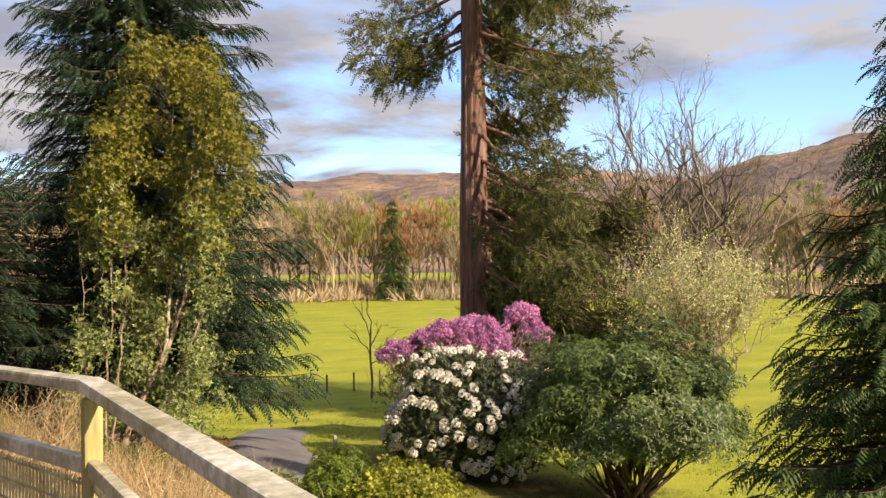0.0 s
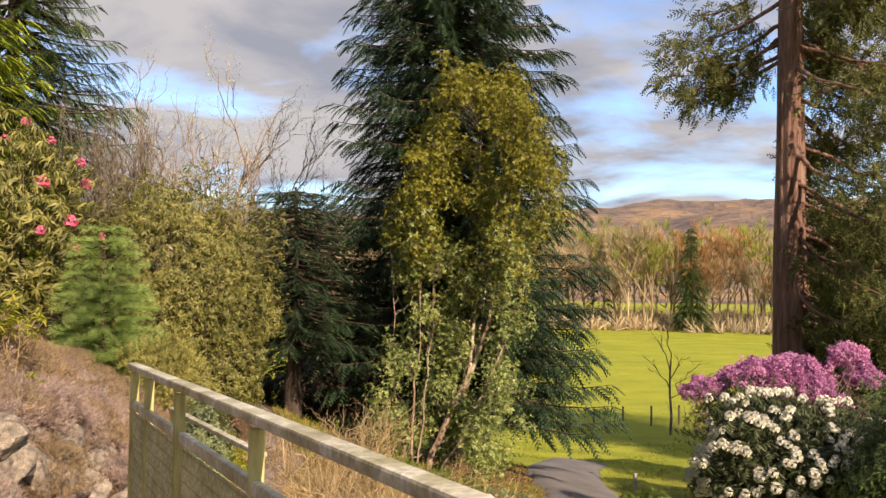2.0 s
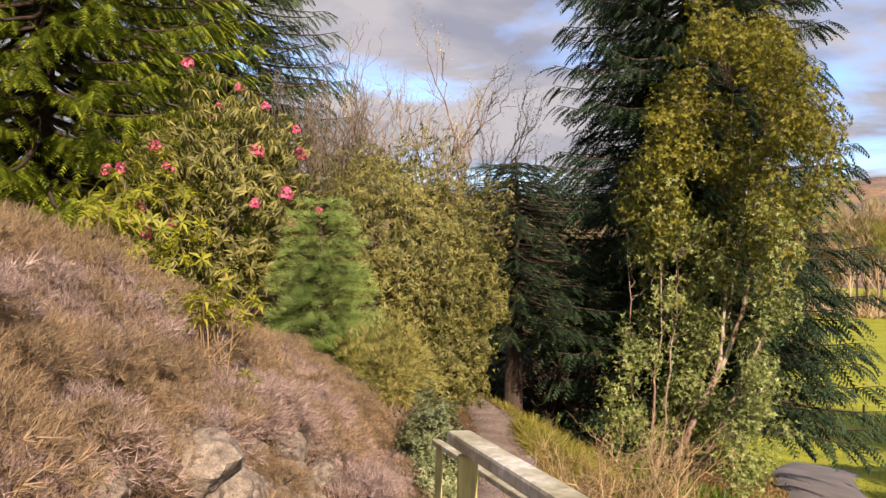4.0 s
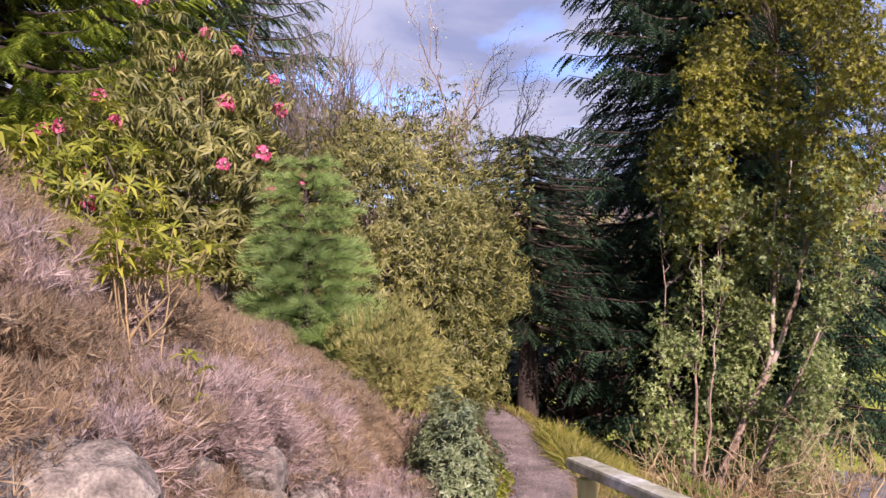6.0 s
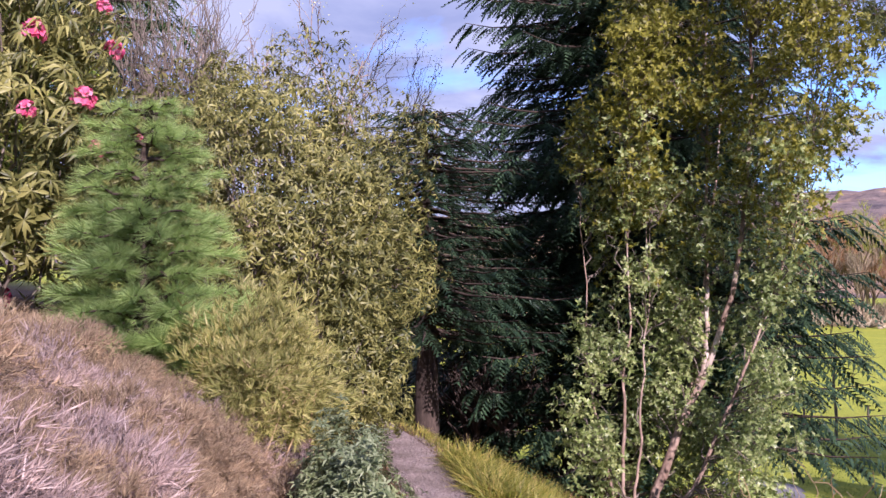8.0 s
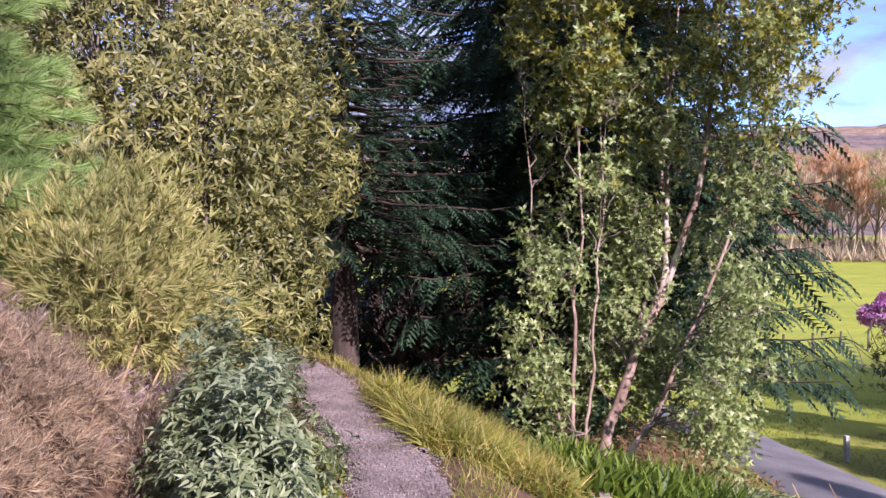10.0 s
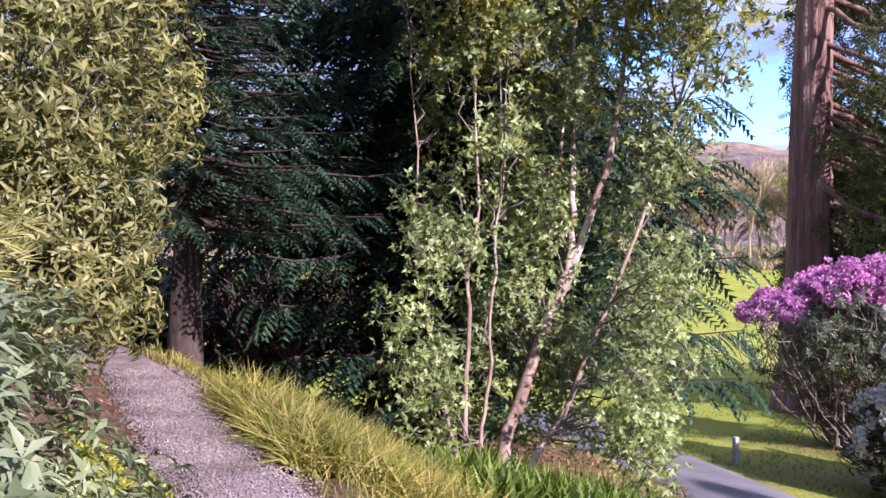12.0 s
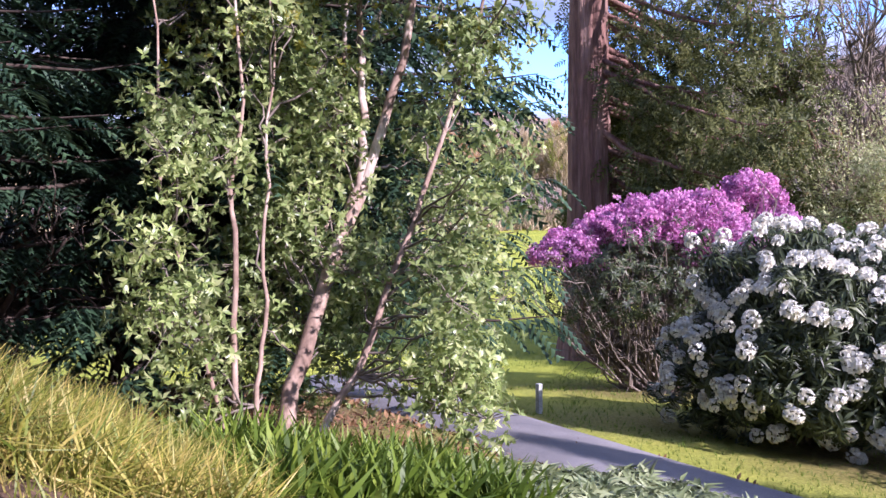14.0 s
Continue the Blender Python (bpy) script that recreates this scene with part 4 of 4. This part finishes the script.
def railing(line, posts, top, mid, label, foot):
    """Posts, a broad handrail, a middle rail and wire mesh, along a line of (x, y, z of the handrail)."""
    root = empty("railing", (line[0][0], line[0][1], line[0][2] - top), label, "railing")
    root.location = (0, 0, 0)
    pts = [Vector(p) for p in line]
    for a, b in zip(pts, pts[1:]):
        d = (b - a).normalized()
        timber("handrail", a - Vector((0, 0, 0.006)), b + d * 0.02 - Vector((0, 0, 0.006)), 0.046, 0.026, M_RAIL, root)
        timber("middle_rail", a - Vector((0, 0, mid)), b - Vector((0, 0, mid)), 0.024, 0.034, M_RAIL, root)
        bm = bmesh.new()
        L = (b - a).length
        for k in range(int(L / 0.02)):
            p = a + d * (0.02 + 0.02 * k)
            box_bm(bm, p - Vector((0, 0, mid + 0.03)), p - Vector((0, 0, top - 0.05)), 0.004, 0.004, d, 0)
        for k in range(int((top - mid) / 0.045)):
            h = Vector((0, 0, mid + 0.04 + 0.045 * k))
            box_bm(bm, a - h, b - h, 0.004, 0.004, (0, 0, 1), 0)
        part("wire_mesh", bm, M_WIRE, root, "rusty square wire mesh")
    for x, y, z in posts:
        timber("post", (x, y, z - 0.03), (x, y, foot), 0.036, 0.036, M_POST, root, (0, 1, 0), "pale yellow-green square post")
    return root


railing([(1.95, -2.5, 2.41), (2.08, 3.75, 2.43), (1.46, 6.76, 2.32)], [(2.0, -0.4, 2.41), (2.04, 1.7, 2.42), (2.08, 3.74, 2.43), (1.87, 4.78, 2.39), (1.68, 5.66, 2.36), (1.55, 6.36, 2.33), (1.47, 6.73, 2.32)], 1.1, 0.165, "weathered green-yellow timber railing with wire mesh", 0.3)
railing([(2.05, 7.4, 1.8), (1.53, 9.62, 1.73)], [(1.54, 9.59, 1.73), (2.04, 7.45, 1.8)], 1.0, 0.3, "sloping timber handrail beside the path", 0.3)


def deck():
    root = empty("walkway", (0, 0, 0), "grey timber boardwalk", "walkway", kind="structure")
    y = -3.0
    while y < 6.6:
        x1 = 2.15 if y < 3.7 else 2.15 - (y - 3.7) * 0.165
        bm = bmesh.new()
        box_bm(bm, (0.45, y, 1.2), (x1, y, 1.2), 0.14, 0.04, (0, 0, 1), 0.004)
        part("board", bm, M_DECK, root)
        y += 0.15


deck()


# ---- bank: rocks, heather, straw ----
def rock(at, size, seed, label, group="", squash=0.75):
    """A fractured block: a ball cut back by a dozen planes, with worn edges."""
    bm = bmesh.new()
    bmesh.ops.create_icosphere(bm, subdivisions=4, radius=1.0)
    rr = np.random.default_rng(seed)
    cuts = [(Vector(n_).normalized(), 0.55 + 0.35 * rr.random()) for n_ in rr.normal(0, 1, (13, 3))]
    off = Vector((seed * 3.1, seed * 1.7, 0))
    for v in bm.verts:
        p = v.co.normalized()
        reach = min([1.15] + [d_ / p.dot(n_) for n_, d_ in cuts if p.dot(n_) > 0.05])
        v.co = p * (reach + noise.noise(p * 2.5 + off) * 0.07 + noise.noise(p * 8 + off) * 0.03)
    me = bpy.data.meshes.new("rock")
    bm.to_mesh(me)
    bm.free()
    me.materials.append(M_ROCK)
    ob = new("rock", me)
    ob.location = at
    ob.scale = (size, size * 0.85, size * squash)
    ob.rotation_euler = (0, 0, seed * 1.3)
    return tagged(ob, label, "rock", group)


r = np.random.default_rng(61)
for k in range(64):
    y = 8.9 + 5.0 * r.random()
    x = float(path_x(y)) - 0.62 - 0.75 * r.random() ** 1.1
    rock((x, y, float(land(x, y)) + 0.04), (0.1 if y < 10.4 else 0.12) + (0.08 if y < 10.4 else 0.2) * r.random() ** 1.5, k + 1, "cracked grey-brown rock in the bank", "rocks in the bank", 0.9)
rock(on_land(2.85, 20.8, 0.02), 0.22, 50, "flat pinkish stone at the path edge", squash=0.4)
for k, (x, y, s_) in enumerate([(5.35, 21.7, 0.24), (5.8, 21.3, 0.2), (6.2, 20.9, 0.17), (5.1, 22.0, 0.16), (6.6, 20.6, 0.18)]):
    rock(on_land(x, y, 0.03), s_, 60 + k, "mossy pale edging stone", "edging stones", 0.6)


def cover(name, n, region, mat, template, size, label, category, seed, grow=(0, 0, 1), spread=0.5, lift=0.0, clump=0.0, stretch=1.0):
    """Small plants that nobody could count, over a stretch of ground: region(u, v) gives x, y."""
    r = np.random.default_rng(seed)
    x, y = region(r.random(n), r.random(n))
    z = land(x, y) + lift * r.random(n) + (0.078 if name == "gravel" else 0.0)
    if clump:
        h = np.array([noise.noise(Vector((a * clump, b * clump, seed))) for a, b in zip(x, y)])
        keep = h > -0.05 + 0.25 * (r.random(n) - 0.5)
        x, y, z, h = x[keep], y[keep], z[keep], h[keep]
    P = np.stack([x, y, z], 1)
    D = np.asarray(grow) + r.normal(0, spread, P.shape)
    S = size * (0.5 + 0.9 * r.random(len(P)))
    S = np.stack([S, S * stretch, S], 1)
    ob = link_mesh(name, *scatter(*template, P, D, r.normal(0, 1, P.shape), S), mat)
    return tagged(ob, label, category, kind="stuff")


def bank(y0, y1, d0, d1):
    def region(u, v):
        y = y0 + (y1 - y0) * u
        return path_x(y) - d0 - (d1 - d0) * v, y
    return region


def below(y0, y1, d0, d1):
    def region(u, v):
        y = y0 + (y1 - y0) * u
        return path_x(y) + d0 + (d1 - d0) * v, y
    return region


def heather_mesh(seed, mat):
    """A low mound of wiry sprigs."""
    r = np.random.default_rng(seed)
    d = unit(r.normal(0, 1, (1700, 3)))
    d = d[d[:, 2] > -0.05][:800]
    rad = 0.55 + 0.45 * r.random(len(d)) ** 0.5
    k = np.array([noise.noise(Vector(p) * 2.3 + Vector((seed, 0, 0))) for p in d])
    P = d * (rad * (1 + 0.4 * k))[:, None] * np.array([1, 1, 0.75])
    D = d + r.normal(0, 0.45, d.shape) + np.array([0, 0, 0.5])
    V, F = scatter(*tuft_t(7, 1.1, 0.022, seed), P, D, r.normal(0, 1, d.shape), 0.13 + 0.14 * r.random(len(d)))
    ob = link_mesh("heather_bush", V, F, mat)
    return ob


def heather_bank():
    r = np.random.default_rng(72)
    kinds = [heather_mesh(300 + k, (M_HEATHER, M_MAUVE)[k % 2]) for k in range(6)]
    words = ("brown winter heather bush on the bank", "mauve faded heather bush on the bank")
    for k in range(285):
        y = 6.9 + 11.3 * r.random()
        up = 0.75 + 2.3 * r.random() ** 1.1
        if up < 1.3 and 8.2 < y < 13.6 and r.random() < 0.8:
            continue
        x = float(path_x(y)) - up
        tone = noise.noise(Vector((x * 0.8, y * 0.8, 3))) + 0.25 * r.normal()
        src = kinds[2 * int(r.integers(0, 3)) + (1 if tone > 0.06 and up < 2.6 else 0)]
        ob = src if not src.get("label") else new("heather_bush", src.data)
        tagged(ob, words[1 if src in kinds[1::2] else 0], "heather", "heather on the bank")
        s_ = 0.28 + 0.24 * r.random()
        ob.location = (x, y, float(land(x, y)) - 0.03)
        ob.rotation_euler = (0, 0.45, 6.28 * r.random())
        ob.scale = (s_, s_ * (0.8 + 0.4 * r.random()), s_ * (0.8 + 0.4 * r.random()))
    for ob in kinds:
        if not ob.get("label"):
            bpy.data.objects.remove(ob)


heather_bank()
cover("dry_grass", 15000, bank(5, 20, 1.9, 7.5), M_STRAW, tuft_t(9, 0.8, 0.009, 4), 0.17, "straw-coloured dead grass on the bank", "grass", 73, (0.2, -0.1, 1), 0.35, 0.05, 0.6)
cover("bramble_tangle", 6500, below(5.0, 11.6, 1.1, 3.4), M_STRAW, tuft_t(7, 1.3, 0.006, 5), 0.42, "tangle of dead bramble and bracken stems", "brambles", 74, (0, 0, 0.6), 0.8, 0.85, 0.5)
PEBBLE = (np.array([(1, 0, 0), (-0.9, 0.2, 0), (0.1, 0.8, 0.1), (0, -0.8, 0), (0.1, 0, 0.7), (0, 0, -0.6)], float), np.array([(0, 2, 4), (2, 1, 4), (1, 3, 4), (3, 0, 4), (2, 0, 5), (1, 2, 5), (3, 1, 5), (0, 3, 5)]))
cover("gravel", 14000, lambda u, v: (path_x(11 + 14 * u) + 0.8 * (v - 0.5) + 0.06 * np.sin(u * 900), 11 + 14 * u), M_GRAVEL, PEBBLE, 0.011, "loose pinkish grey stone chippings on the path", "gravel", 82, (0, 1, 0), 0.8, 0.0)
cover("path_litter", 2600, bank(12, 26, 0.3, 1.0), M_LITTER, LEAF, 0.05, "brown leaf litter along the path edge", "leaves", 83, (0, 0.2, 0.1), 1.0, 0.05)
cover("moss_plants", 3600, bank(14.5, 21, 0.42, 0.95), M_LIME, SPRIG, 0.05, "low yellow-green moss and weeds by the path", "plants", 84, (0, 0, 1), 0.5, 0.04)
cover("grass_edge", 4200, below(13, 27, 0.42, 1.05), M_SEDGE, blade_t(0.03, 1.2), 0.12, "golden sedge along the path edge", "grass", 75, (0, 0, 1), 0.35, 0.0)
cover("sedge_clump", 15000, below(20.2, 22.9, 0.42, 1.95), M_SEDGE, blade_t(0.024, 2.3), 0.23, "thick clump of golden-green sedge", "grass", 76, (0, 0, 1), 0.45, 0.05)
cover("bulb_leaves", 2000, lambda u, v: (5.6 + 1.9 * u, 21.2 + 1.3 * v - 0.45 * u), M_GRASS, blade_t(0.055, 0.8), 0.42, "fresh green strap-like bulb leaves", "plants", 77, (0, 0, 1), 0.3, 0.0)
cover("grey_ground_cover", 1500, lambda u, v: (7.6 + 2.6 * u, 20.4 + 2.2 * v - 0.4 * u), M_PALE, WHORL_SLIM, 0.17, "low grey-green ground cover", "plants", 78, (0, 0, 1), 0.3, 0.2)
cover("leaf_litter", 9000, below(21, 31, 0.8, 9), M_LITTER, LEAF, 0.09, "brown fallen leaves under the trees", "leaves", 79, (0, 0.2, 0.1), 1.0, 0.03)
cover("lawn_grass", 30000, lambda u, v: (9 + 24 * u, 14 + 30 * v), M_GRASS, tuft_t(6, 0.5, 0.03, 6), 0.1, "short lawn grass on the slope", "grass", 80, (0, 0, 1), 0.3, 0.0, 0.4)


# ---- meadow ----
def fence_line(y0):
    for k in range(26):
        x = 12 + 1.9 * k
        y = 50 + 0.18 * k
        bm = bmesh.new()
        box_bm(bm, (0, 0, -0.2), (0.0, 0.0, 1.15), 0.09, 0.09, (0, 1, 0), 0.01)
        me = bpy.data.meshes.new("fence_post")
        bm.to_mesh(me)
        bm.free()
        me.materials.append(M_BARK_GREY)
        ob = new("fence_post", me)
        ob.location = on_land(x, y)
        tagged(ob, "grey wooden fence post at the meadow edge", "post", "meadow fence posts")


fence_line(50)
bm = bmesh.new()
box_bm(bm, (0, 0, -0.1), (0.0, 0.0, 0.5), 0.09, 0.09, (0, 1, 0), 0.012)
me = bpy.data.meshes.new("marker_post")
bm.to_mesh(me)
bm.free()
me.materials.append(M_STAKE)
mp_ = new("marker_post", me)
mp_.location = on_land(14.1, 27.3)
tagged(mp_, "short grey marker post on the grass verge", "post")


def far_wood():
    """The wood at the far side of the meadow: many bare trees, some in young leaf, a few conifers."""
    r = np.random.default_rng(91)
    tw, ru, lf, cn, trunks = [], [], [], [], []
    for k in range(230):
        a = radians(-6 + 82 * (k + r.random()) / 230)
        d = 166 + 48 * r.random()
        h = (11 + 9 * r.random()) * (0.8 + 0.2 * d / 190)
        base = np.array([d * math.sin(a), d * math.cos(a), -6.0])
        kind = r.random()
        if kind < 0.07:
            n = 150
            f = r.random(n)
            ang = r.random(n) * 6.28
            rr = (1 - f) * h * 0.2 * np.sqrt(r.random(n))
            P = base + np.stack([rr * np.cos(ang), rr * np.sin(ang), f * h], 1)
            D = np.stack([np.cos(ang), np.sin(ang), -0.4 + 0 * ang], 1)
            cn.append(scatter(*FROND_FIR, P, D, np.tile((0.0, 0, 1), (n, 1)), 1.5 + r.random(n)))
            continue
        wide = h * (0.13 + 0.1 * r.random())
        trunks.append(tube(bent(base, base + (r.normal(0, 0.5), r.normal(0, 0.5), h * 0.7), 4, 0.2, 0, r), (0.22, 0.18, 0.14, 0.08), 5))
        tips = []
        for q in range(11):
            f = 0.2 + 0.5 * r.random()
            b0 = base + (0, 0, h * f)
            e = base + np.array([r.normal(0, wide), r.normal(0, wide), h * (f + (1 - f) * (0.5 + 0.5 * r.random()))])
            line = bent(b0, e, 5, 0.25, 0, r)
            trunks.append(tube(line, np.linspace(0.14, 0.05, 5), 4))
            tips += [line[2], line[3], line[4], line[4]]
        tips = np.repeat(np.array(tips), 3, 0) + r.normal(0, 0.55, (len(tips) * 3, 3))
        D = unit(tips - base - (0, 0, h * 0.3)) + np.array([0, 0, 0.7]) + r.normal(0, 0.3, tips.shape)
        (lf if kind > 0.8 else ru if kind > 0.66 else tw).append(scatter(*tuft_t(12, 0.8, 0.026, 3), tips, D, r.normal(0, 1, tips.shape), 1.2 + 1.2 * r.random(len(tips))))
    n = 5200
    a, d = np.radians(-6 + 82 * r.random(n)), 164 + 60 * r.random(n)
    P = np.stack([d * np.sin(a), d * np.cos(a), np.full(n, -6.0)], 1)
    tw.append(scatter(*tuft_t(9, 0.9, 0.035, 3), P, r.normal(0, 0.4, P.shape) + np.array([0, 0, 1]), r.normal(0, 1, P.shape), 1.5 + 3.2 * r.random(n)))
    root = empty("far_wood", (0, 0, 0), "far wood of bare and budding trees beyond the meadow", "wood", kind="stuff")
    link_mesh("trunkwork", *merge(trunks), M_FARTWIG, root)
    link_mesh("twigwork", *merge(tw), M_FARTWIG, root)
    link_mesh("russet_twigwork", *merge(ru), M_FARRUST, root)
    link_mesh("spring_foliage", *merge(lf), M_FARLEAF, root)
    link_mesh("far_conifer_crown", *merge(cn), M_CONIFER, root)


far_wood()
